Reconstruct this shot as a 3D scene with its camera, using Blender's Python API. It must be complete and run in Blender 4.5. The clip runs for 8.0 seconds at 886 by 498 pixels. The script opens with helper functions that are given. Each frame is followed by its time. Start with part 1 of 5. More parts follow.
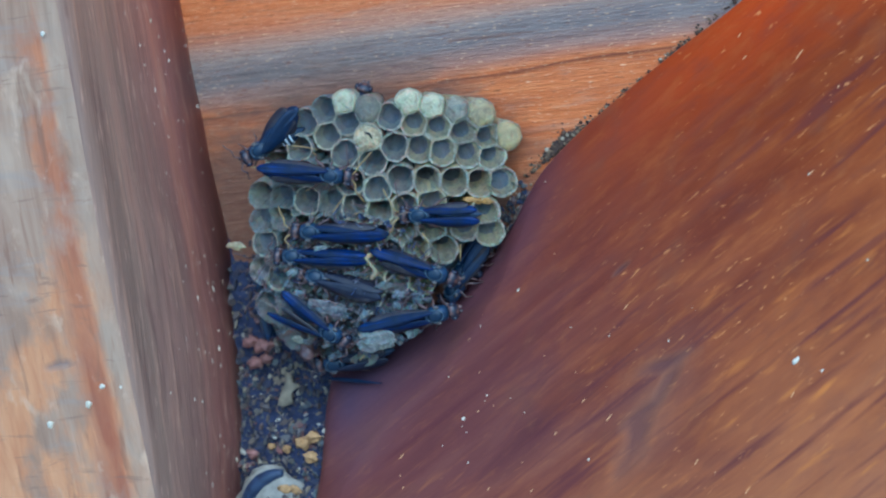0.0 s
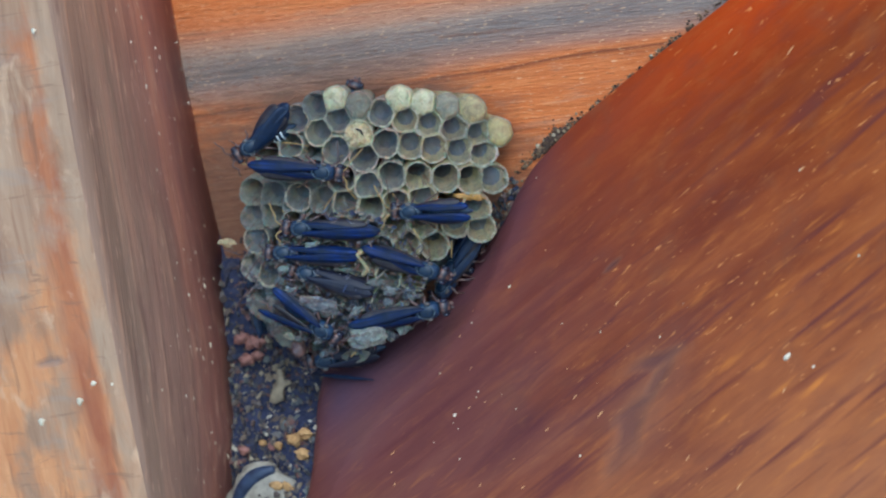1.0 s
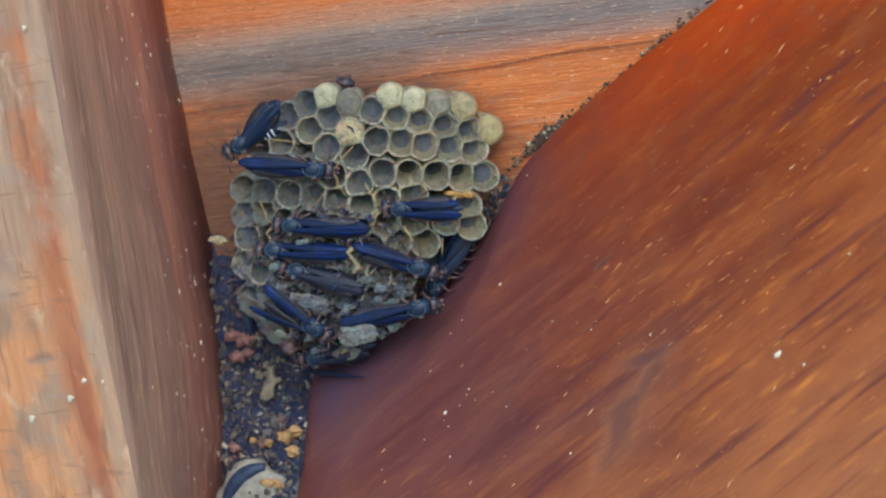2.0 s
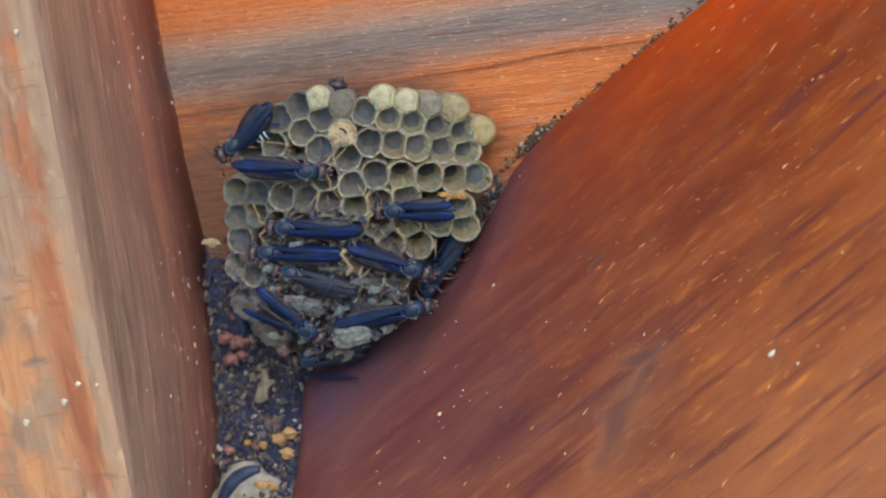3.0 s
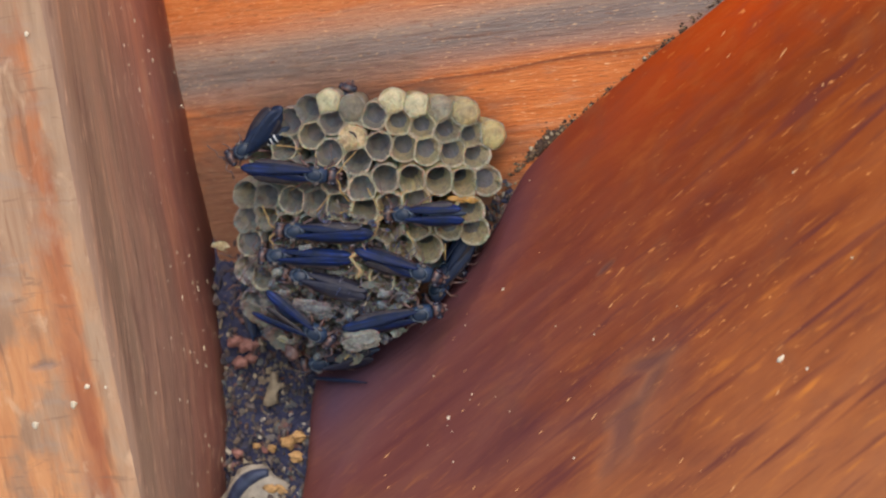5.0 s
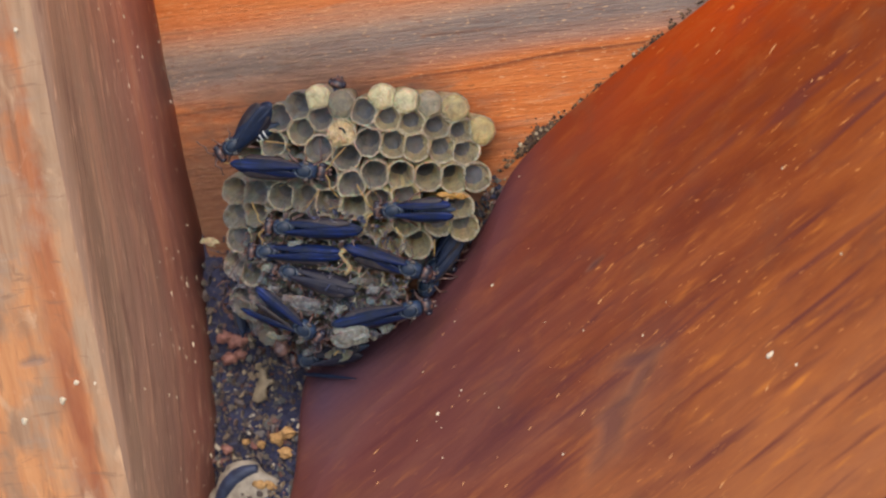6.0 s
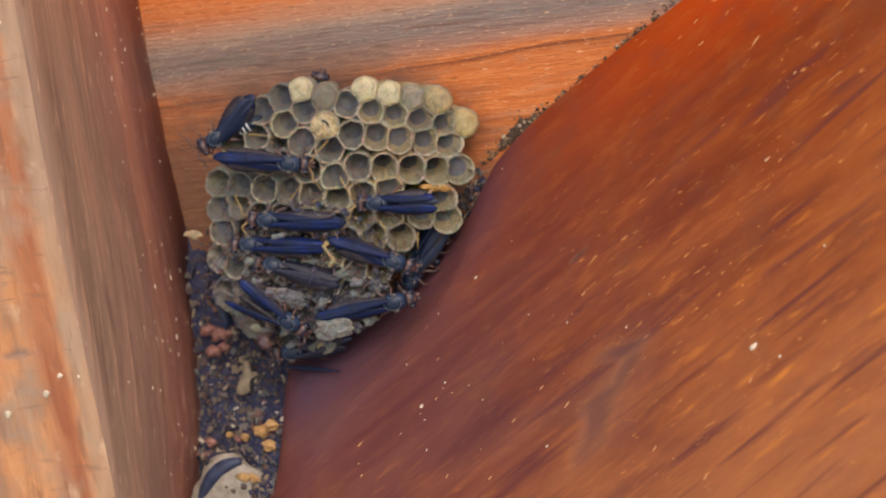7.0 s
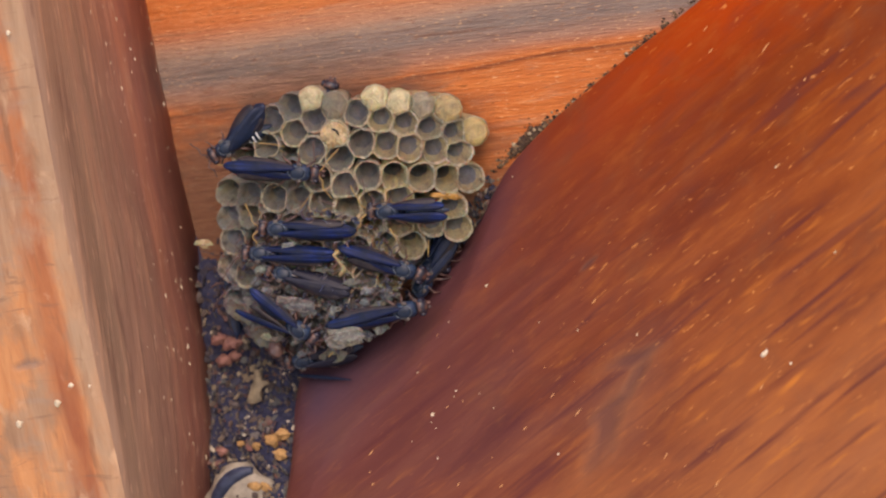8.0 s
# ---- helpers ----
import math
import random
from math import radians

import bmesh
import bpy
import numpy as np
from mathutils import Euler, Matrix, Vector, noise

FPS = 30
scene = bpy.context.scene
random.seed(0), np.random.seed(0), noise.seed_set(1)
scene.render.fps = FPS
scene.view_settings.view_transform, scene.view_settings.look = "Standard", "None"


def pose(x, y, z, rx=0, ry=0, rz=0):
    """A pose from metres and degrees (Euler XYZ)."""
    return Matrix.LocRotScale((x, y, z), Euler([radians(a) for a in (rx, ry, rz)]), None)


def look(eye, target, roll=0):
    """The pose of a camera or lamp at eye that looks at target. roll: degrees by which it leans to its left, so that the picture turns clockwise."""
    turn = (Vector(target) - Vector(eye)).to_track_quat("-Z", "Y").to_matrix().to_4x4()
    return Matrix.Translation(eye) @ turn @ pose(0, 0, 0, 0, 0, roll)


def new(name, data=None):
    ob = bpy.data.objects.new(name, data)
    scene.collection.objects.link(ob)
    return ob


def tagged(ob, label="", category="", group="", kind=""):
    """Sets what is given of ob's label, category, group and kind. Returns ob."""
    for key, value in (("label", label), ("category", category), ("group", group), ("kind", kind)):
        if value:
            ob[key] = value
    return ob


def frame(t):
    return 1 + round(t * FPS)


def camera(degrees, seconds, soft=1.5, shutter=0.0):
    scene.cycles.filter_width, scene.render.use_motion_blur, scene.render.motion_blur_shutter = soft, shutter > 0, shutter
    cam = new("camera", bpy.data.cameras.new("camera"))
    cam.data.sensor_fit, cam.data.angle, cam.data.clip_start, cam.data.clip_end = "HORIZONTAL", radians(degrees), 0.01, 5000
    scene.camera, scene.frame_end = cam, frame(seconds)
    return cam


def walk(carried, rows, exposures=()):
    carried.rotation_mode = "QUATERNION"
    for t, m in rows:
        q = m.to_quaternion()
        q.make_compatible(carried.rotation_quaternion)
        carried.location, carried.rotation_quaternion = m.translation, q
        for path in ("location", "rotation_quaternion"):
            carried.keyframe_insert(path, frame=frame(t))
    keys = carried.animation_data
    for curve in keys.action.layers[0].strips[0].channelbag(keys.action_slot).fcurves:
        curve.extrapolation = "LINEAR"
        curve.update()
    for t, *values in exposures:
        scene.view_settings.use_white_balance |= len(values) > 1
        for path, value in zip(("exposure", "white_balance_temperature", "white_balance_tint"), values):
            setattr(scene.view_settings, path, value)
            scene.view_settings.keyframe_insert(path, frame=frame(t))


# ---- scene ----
# ---------------------------------------------------------------- camera
cam = camera(12.0, 8.0, soft=2.1)
EYE = (0.36566, -0.78417, 1.79094)
PATH = [
    (0.0, pose(*EYE, 83.9404, 8.0255, 24.1509)),
    (0.5, pose(*EYE, 83.8919, 7.9510, 24.1027)),
    (1.0, pose(*EYE, 83.8745, 8.0849, 24.0228)),
    (1.2, pose(*EYE, 83.8750, 8.0841, 24.0151)),
    (2.3, pose(*EYE, 83.7955, 7.9728, 23.8477)),
    (2.5, pose(*EYE, 83.7825, 7.9686, 23.8091)),
    (3.0, pose(*EYE, 83.8217, 8.3525, 23.7726)),
    (3.5, pose(*EYE, 83.9537, 8.2857, 23.8108)),
    (4.0, pose(*EYE, 83.9760, 8.3537, 23.8786)),
    (4.5, pose(*EYE, 83.9381, 8.1522, 23.9509)),
    (4.7, pose(*EYE, 83.9211, 8.1509, 23.9393)),
    (5.8, pose(*EYE, 83.8441, 8.1408, 23.8259)),
    (6.0, pose(*EYE, 83.8223, 8.1359, 23.7796)),
    (6.5, pose(*EYE, 83.7645, 8.1483, 23.6829)),
    (7.0, pose(*EYE, 83.6845, 8.2258, 23.5412)),
    (7.2, pose(*EYE, 83.6884, 8.3011, 23.5446)),
    (7.5, pose(*EYE, 83.6975, 8.4128, 23.5386)),
    (8.0, pose(*EYE, 83.8132, 8.4538, 23.6600)),
]
EXPOSURES = [
    (0.0, 1.08, 4480, -9), (0.5, 1.08, 4840, -7), (1.0, 1.08, 5440, -3), (2.5, 1.08, 6180, 2), (4.0, 1.08, 6980, 10), (6.0, 1.08, 7620, 15), (7.5, 1.08, 8350, 22), (8.0, 1.08, 8620, 26),
]
walk(cam, PATH, EXPOSURES)
cam.data.dof.use_dof = True
cam.data.dof.focus_distance = 0.842
cam.data.dof.aperture_fstop = 20

# ---------------------------------------------------------------- light
world = bpy.data.worlds.new("sky")
scene.world = world
world.use_nodes = True
wn = world.node_tree.nodes
wl = world.node_tree.links
sky = wn.new("ShaderNodeTexSky")
sky.sky_type = "NISHITA"
sky.sun_disc = False
sky.ozone_density = 2.0
sky.sun_elevation = radians(43)
sky.sun_rotation = radians(149)
wn["Background"].inputs["Strength"].default_value = 0.15
wl.new(sky.outputs["Color"], wn["Background"].inputs["Color"])

sun_data = bpy.data.lights.new("sun", "SUN")
sun_data.energy = 0.62
sun_data.angle = radians(48)
sun_data.color = (1.0, 0.90, 0.77)
sun = new("sun", sun_data)
sun.matrix_world = look((0, 0, 6), (-0.42, 0.70, 5.25))

MM = 0.001


# ---------------------------------------------------------------- material helpers
class Nodes:
    """Small wrapper that keeps node code short."""

    def __init__(self, name):
        self.mat = bpy.data.materials.new(name)
        self.mat.use_nodes = True
        self.tree = self.mat.node_tree
        self.bsdf = self.tree.nodes["Principled BSDF"]
        self.coord = self.tree.nodes.new("ShaderNodeTexCoord")

    def add(self, kind, **values):
        node = self.tree.nodes.new(kind)
        for key, value in values.items():
            node.inputs[key.replace("_", " ")].default_value = value
        return node

    def link(self, a, b):
        self.tree.links.new(a, b)

    def mapped(self, source, scale, turn=(0, 0, 0)):
        node = self.add("ShaderNodeMapping", Scale=scale, Rotation=turn)
        self.link(self.coord.outputs[source], node.inputs["Vector"])
        return node.outputs["Vector"]

    def noise(self, vector, scale, detail=4.0, rough=0.55, distort=0.0):
        node = self.add("ShaderNodeTexNoise", Scale=scale, Detail=detail, Roughness=rough, Distortion=distort)
        self.link(vector, node.inputs["Vector"])
        return node.outputs["Fac"]

    def ramp(self, fac, stops):
        node = self.tree.nodes.new("ShaderNodeValToRGB")
        els = node.color_ramp.elements
        els[0].position, els[0].color = stops[0][0], (*stops[0][1], 1)
        els[1].position, els[1].color = stops[-1][0], (*stops[-1][1], 1)
        for pos, col in stops[1:-1]:
            e = els.new(pos)
            e.color = (*col, 1)
        self.link(fac, node.inputs["Fac"])
        return node.outputs["Color"]

    def grey(self, fac, lo, hi, a=0.0, b=1.0):
        node = self.tree.nodes.new("ShaderNodeMapRange")
        for key, value in (("From Min", lo), ("From Max", hi), ("To Min", a), ("To Max", b)):
            node.inputs[key].default_value = value
        self.link(fac, node.inputs["Value"])
        return node.outputs["Result"]

    def mix(self, fac, a, b, mode="MIX"):
        node = self.tree.nodes.new("ShaderNodeMix")
        node.data_type, node.blend_type = "RGBA", mode
        for value, slot in ((fac, 0), (a, 6), (b, 7)):
            if isinstance(value, (int, float)):
                node.inputs[slot].default_value = value
            elif isinstance(value, tuple):
                node.inputs[slot].default_value = (*value, 1)
            else:
                self.link(value, node.inputs[slot])
        return node.outputs[2]

    def math(self, mode, a, b=0.0):
        node = self.tree.nodes.new("ShaderNodeMath")
        node.operation = mode
        for value, slot in ((a, 0), (b, 1)):
            if isinstance(value, (int, float)):
                node.inputs[slot].default_value = value
            else:
                self.link(value, node.inputs[slot])
        return node.outputs[0]

    def axis(self, vector, name):
        node = self.tree.nodes.new("ShaderNodeSeparateXYZ")
        self.link(vector, node.inputs[0])
        return node.outputs[name]

    def random(self):
        return self.tree.nodes.new("ShaderNodeObjectInfo").outputs["Random"]

    def island(self):
        return self.tree.nodes.new("ShaderNodeNewGeometry").outputs["Random Per Island"]

    def bump(self, height, strength, distance):
        node = self.add("ShaderNodeBump", Strength=strength, Distance=distance)
        self.link(height, node.inputs["Height"])
        self.link(node.outputs["Normal"], self.bsdf.inputs["Normal"])

    def done(self, colour, rough, metal=0.0, spec=0.5, **more):
        for slot, value in (("Base Color", colour), ("Roughness", rough), ("Metallic", metal), ("Specular IOR Level", spec)):
            if isinstance(value, (int, float)):
                self.bsdf.inputs[slot].default_value = value
            elif isinstance(value, tuple):
                self.bsdf.inputs[slot].default_value = (*value, 1)
            else:
                self.link(value, self.bsdf.inputs[slot])
        for key, value in more.items():
            self.bsdf.inputs[key.replace("_", " ")].default_value = value
        return self.mat


def board_wood(name, stain_shade):
    """Orange softwood with a grey weathered band along the grain; one board has a stain and painted shade round the
    nest.
    """
    n = Nodes(name)
    fine = n.noise(n.mapped("Object", (110, 110, 2300)), 1.0, 6, 0.7, 0.4)
    mid = n.noise(n.mapped("Object", (14, 14, 260)), 1.0, 4, 0.55, 0.4)
    broad = n.noise(n.mapped("Object", (9, 9, 60)), 1.0, 3)
    fleck = n.noise(n.mapped("Object", (520, 520, 2900)), 1.0, 2, 0.5)
    col = n.ramp(mid, [(0.25, (0.465, 0.098, 0.018)), (0.45, (0.665, 0.150, 0.026)), (0.62, (0.775, 0.215, 0.048)), (0.8, (0.575, 0.131, 0.030))])
    col = n.mix(n.grey(fine, 0.35, 0.72), col, (0.749, 0.290, 0.105), "MIX")
    col = n.mix(0.55, col, n.ramp(fine, [(0.3, (0.354, 0.075, 0.014)), (0.52, (0.645, 0.158, 0.032)), (0.72, (0.811, 0.299, 0.098))]))
    pore = n.noise(n.mapped("Object", (330, 330, 2600)), 1.0, 3, 0.6)
    rays = n.noise(n.mapped("Object", (16, 16, 1000)), 1.0, 4, 0.65, 0.5)
    col = n.mix(n.grey(rays, 0.44, 0.28, 0.0, 0.36), col, (0.33, 0.075, 0.018))
    col = n.mix(n.grey(rays, 0.56, 0.74, 0.0, 0.36), col, (0.80, 0.30, 0.085))
    # weathered band: height along the board, pushed about by the grain
    z = n.axis(n.mapped("Object", (1, 1, 1)), "Z")
    wob = n.math("MULTIPLY", n.math("SUBTRACT", n.noise(n.mapped("Object", (9, 9, 90)), 1.0, 3), 0.5), 0.006)
    x = n.axis(n.mapped("Object", (1, 1, 1)), "X")
    h = n.math("ADD", n.math("SUBTRACT", n.math("SUBTRACT", z, 0.0461), n.math("MULTIPLY", x, 0.031)), wob)
    band = n.ramp(n.grey(h, 0.0265, 0.0575), [(0.0, (0, 0, 0)), (0.22, (0.04, 0.04, 0.04)), (0.3, (0.62, 0.62, 0.62)), (0.42, (0.97, 0.97, 0.97)), (0.58, (0.92, 0.92, 0.92)), (0.68, (0.6, 0.6, 0.6)), (0.78, (0.12, 0.12, 0.12)), (0.9, (0, 0, 0))])
    greyish = n.ramp(fine, [(0.25, (0.185, 0.148, 0.130)), (0.5, (0.29, 0.23, 0.192)), (0.75, (0.45, 0.35, 0.275))])
    pale = n.ramp(n.grey(h, 0.0425, 0.0525), [(0.0, (0, 0, 0)), (0.5, (0.7, 0.7, 0.7)), (1.0, (0, 0, 0))])
    greyish = n.mix(n.grey(rays, 0.48, 0.30, 0.0, 0.6), greyish, (0.085, 0.075, 0.080))
    slate = n.ramp(n.grey(h, 0.0355, 0.0445), [(0.0, (0, 0, 0)), (0.35, (0.35, 0.35, 0.35)), (0.7, (0.35, 0.35, 0.35)), (1.0, (0, 0, 0))])
    greyish = n.mix(slate, greyish, n.ramp(fine, [(0.3, (0.085, 0.078, 0.082)), (0.7, (0.17, 0.145, 0.135))]))
    greyish = n.mix(pale, greyish, (0.44, 0.30, 0.21))
    col = n.mix(n.math("MULTIPLY", band, n.grey(broad, 0.2, 0.5, 0.9, 1.0)), col, greyish)
    # one dark growth line
    line = n.ramp(n.grey(h, 0.0300, 0.0345), [(0.0, (0, 0, 0)), (0.42, (0.15, 0.15, 0.15)), (0.55, (1.0, 1.0, 1.0)), (0.64, (0.1, 0.1, 0.1)), (1.0, (0, 0, 0))])
    col = n.mix(n.math("MULTIPLY", line, n.grey(mid, 0.3, 0.6, 0.6, 1.0)), col, (0.19, 0.045, 0.016))
    col = n.mix(n.grey(pore, 0.42, 0.30, 0.0, 0.75), col, (0.22, 0.055, 0.018))
    smudge = n.noise(n.mapped("Object", (45, 45, 330)), 1.0, 5, 0.65, 0.6)
    col = n.mix(n.grey(smudge, 0.54, 0.70, 0.0, 0.45), col, (0.47, 0.27, 0.17))
    col = n.mix(n.grey(fleck, 0.62, 0.72, 0.0, 0.7), col, (0.90, 0.53, 0.28))
    # hair cracks along the grain
    crack = n.noise(n.mapped("Object", (7, 7, 700)), 1.0, 2, 0.4, 0.8)
    col = n.mix(n.math("MULTIPLY", n.grey(n.math("ABSOLUTE", n.math("SUBTRACT", crack, 0.5)), 0.012, 0.003), n.grey(smudge, 0.42, 0.56, 0.0, 0.55)), col, (0.17, 0.050, 0.018))
    # grey-brown oval behind the nest: part stain, part nest shade in the colour
    if stain_shade:
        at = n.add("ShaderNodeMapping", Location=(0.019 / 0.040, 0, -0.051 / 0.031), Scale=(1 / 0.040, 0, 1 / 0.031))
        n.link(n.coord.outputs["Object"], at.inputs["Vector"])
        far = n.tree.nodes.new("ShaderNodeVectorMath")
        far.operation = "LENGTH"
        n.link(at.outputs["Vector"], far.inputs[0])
        halo_noise = n.noise(n.mapped("Object", (90, 90, 210)), 1.0, 5, 0.6, 0.5)
        edge = n.math("ADD", far.outputs["Value"], n.math("MULTIPLY", n.math("SUBTRACT", halo_noise, 0.5), 0.8))
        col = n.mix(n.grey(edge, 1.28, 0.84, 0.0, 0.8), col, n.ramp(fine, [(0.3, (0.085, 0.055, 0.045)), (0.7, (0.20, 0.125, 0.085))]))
    n.bump(n.math("ADD", fine, n.math("MULTIPLY", fleck, 0.6)), 0.8, 0.0008)
    return n.done(col, n.grey(fine, 0.2, 0.8, 0.5, 0.75), spec=0.3)


def post_side_wood():
    """Dark red-brown stain, scuffed grey-brown towards the worn arris."""
    n = Nodes("stained_post_wood")
    fine = n.noise(n.mapped("Object", (700, 700, 26)), 1.0, 5, 0.6, 0.3)
    mid = n.noise(n.mapped("Object", (150, 150, 9)), 1.0, 4, 0.55, 0.5)
    patch = n.noise(n.mapped("Object", (40, 40, 14)), 1.0, 3)
    col = n.ramp(mid, [(0.3, (0.185, 0.070, 0.055)), (0.5, (0.25, 0.096, 0.070)), (0.7, (0.34, 0.140, 0.088))])
    y = n.axis(n.mapped("Object", (1, 1, 1)), "Y")
    worn = n.grey(n.math("ADD", y, n.math("MULTIPLY", n.math("SUBTRACT", mid, 0.5), 0.03)), -0.012, -0.036)
    col = n.mix(n.math("MULTIPLY", worn, 0.85), col, n.ramp(mid, [(0.3, (0.22, 0.138, 0.092)), (0.55, (0.31, 0.195, 0.130)), (0.75, (0.42, 0.235, 0.140))]))
    col = n.mix(n.grey(fine, 0.55, 0.74, 0.0, 0.6), col, (0.56, 0.29, 0.17))
    col = n.mix(n.grey(fine, 0.42, 0.28, 0.0, 0.40), col, (0.12, 0.040, 0.032))
    dash = n.noise(n.mapped("Object", (1100, 1100, 130)), 1.0, 3, 0.6, 0.4)
    col = n.mix(n.grey(dash, 0.60, 0.74, 0.0, 0.65), col, (0.55, 0.32, 0.21))
    cloud = n.noise(n.mapped("Object", (260, 260, 60)), 1.0, 4, 0.6, 0.5)
    col = n.mix(n.grey(cloud, 0.46, 0.30, 0.0, 0.45), col, (0.14, 0.062, 0.050))
    n.bump(n.math("ADD", fine, n.math("MULTIPLY", mid, 0.8)), 0.4, 0.0008)
    return n.done(col, n.grey(patch, 0.3, 0.7, 0.35, 0.6), spec=0.45)


def post_front_wood():
    """Weathered tan face with orange patches of old stain, a red streak and a pale rubbed arris."""
    n = Nodes("weathered_post_wood")
    fine = n.noise(n.mapped("Object", (300, 300, 45)), 1.0, 4, 0.6, 0.6)
    mid = n.noise(n.mapped("Object", (110, 110, 22)), 1.0, 4, 0.6, 0.9)
    cross = n.noise(n.mapped("Object", (60, 60, 230)), 1.0, 3, 0.6, 0.8)
    patch = n.noise(n.mapped("Object", (95, 95, 60)), 1.0, 4, 0.6)
    col = n.ramp(mid, [(0.28, (0.25, 0.135, 0.078)), (0.46, (0.37, 0.21, 0.125)), (0.62, (0.46, 0.285, 0.175)), (0.80, (0.54, 0.36, 0.235))])
    col = n.mix(n.grey(cross, 0.48, 0.32, 0.0, 0.4), col, (0.33, 0.25, 0.20))
    z = n.axis(n.mapped("Object", (1, 1, 1)), "Z")
    low = n.grey(z, 1.745, 1.68, -0.02, 0.16)
    col = n.mix(n.grey(n.math("ADD", patch, low), 0.54, 0.70, 0.0, 0.85), col, n.ramp(fine, [(0.3, (0.50, 0.18, 0.065)), (0.7, (0.68, 0.31, 0.13))]))
    # red-brown streak, then the pale arris
    x = n.axis(n.mapped("Object", (1, 1, 1)), "X")
    xs = n.math("ADD", x, n.math("MULTIPLY", n.math("SUBTRACT", mid, 0.5), 0.004))
    streak = n.ramp(n.grey(xs, -0.0670, -0.0575), [(0.0, (0, 0, 0)), (0.5, (0.8, 0.8, 0.8)), (0.78, (0.85, 0.85, 0.85)), (0.95, (0, 0, 0))])
    col = n.mix(n.math("MULTIPLY", streak, n.grey(n.math("ADD", patch, low), 0.42, 0.60)), col, n.ramp(fine, [(0.3, (0.30, 0.085, 0.040)), (0.7, (0.46, 0.16, 0.065))]))
    edge = n.grey(xs, -0.0582, -0.0566)
    col = n.mix(n.math("MULTIPLY", edge, 0.7), col, n.ramp(fine, [(0.3, (0.28, 0.18, 0.115)), (0.7, (0.45, 0.30, 0.195))]))
    line = n.noise(n.mapped("Object", (420, 420, 14)), 1.0, 3, 0.6, 0.6)
    col = n.mix(n.grey(line, 0.42, 0.30, 0.0, 0.65), col, (0.24, 0.11, 0.06))
    crack = n.noise(n.mapped("Object", (70, 70, 420)), 1.0, 4, 0.6, 1.2)
    col = n.mix(n.grey(crack, 0.39, 0.30, 0.0, 0.55), col, (0.22, 0.12, 0.08))
    bright = n.noise(n.mapped("Object", (160, 160, 90)), 1.0, 4, 0.6, 0.7)
    col = n.mix(n.grey(bright, 0.58, 0.74, 0.0, 0.6), col, (0.68, 0.44, 0.27))
    # one slanting blue-grey check in the face
    at = n.add("ShaderNodeMapping", Location=(0.0694, 0, -1.6885))
    n.link(n.coord.outputs["Object"], at.inputs["Vector"])
    turn = n.add("ShaderNodeMapping", Rotation=(0, radians(8), 0))
    n.link(at.outputs["Vector"], turn.inputs["Vector"])
    along = n.math("ABSOLUTE", n.axis(turn.outputs["Vector"], "X"))
    across = n.math("ABSOLUTE", n.math("ADD", n.axis(turn.outputs["Vector"], "Z"), n.math("MULTIPLY", n.math("SUBTRACT", fine, 0.5), 0.0015)))
    check = n.math("MULTIPLY", n.grey(along, 0.0040, 0.0020), n.grey(across, 0.0012, 0.0001))
    col = n.mix(n.math("MULTIPLY", check, 0.45), col, (0.13, 0.12, 0.13))
    n.bump(n.math("SUBTRACT", n.math("ADD", fine, line), check), 0.3, 0.0008)
    return n.done(col, 0.7, spec=0.3)


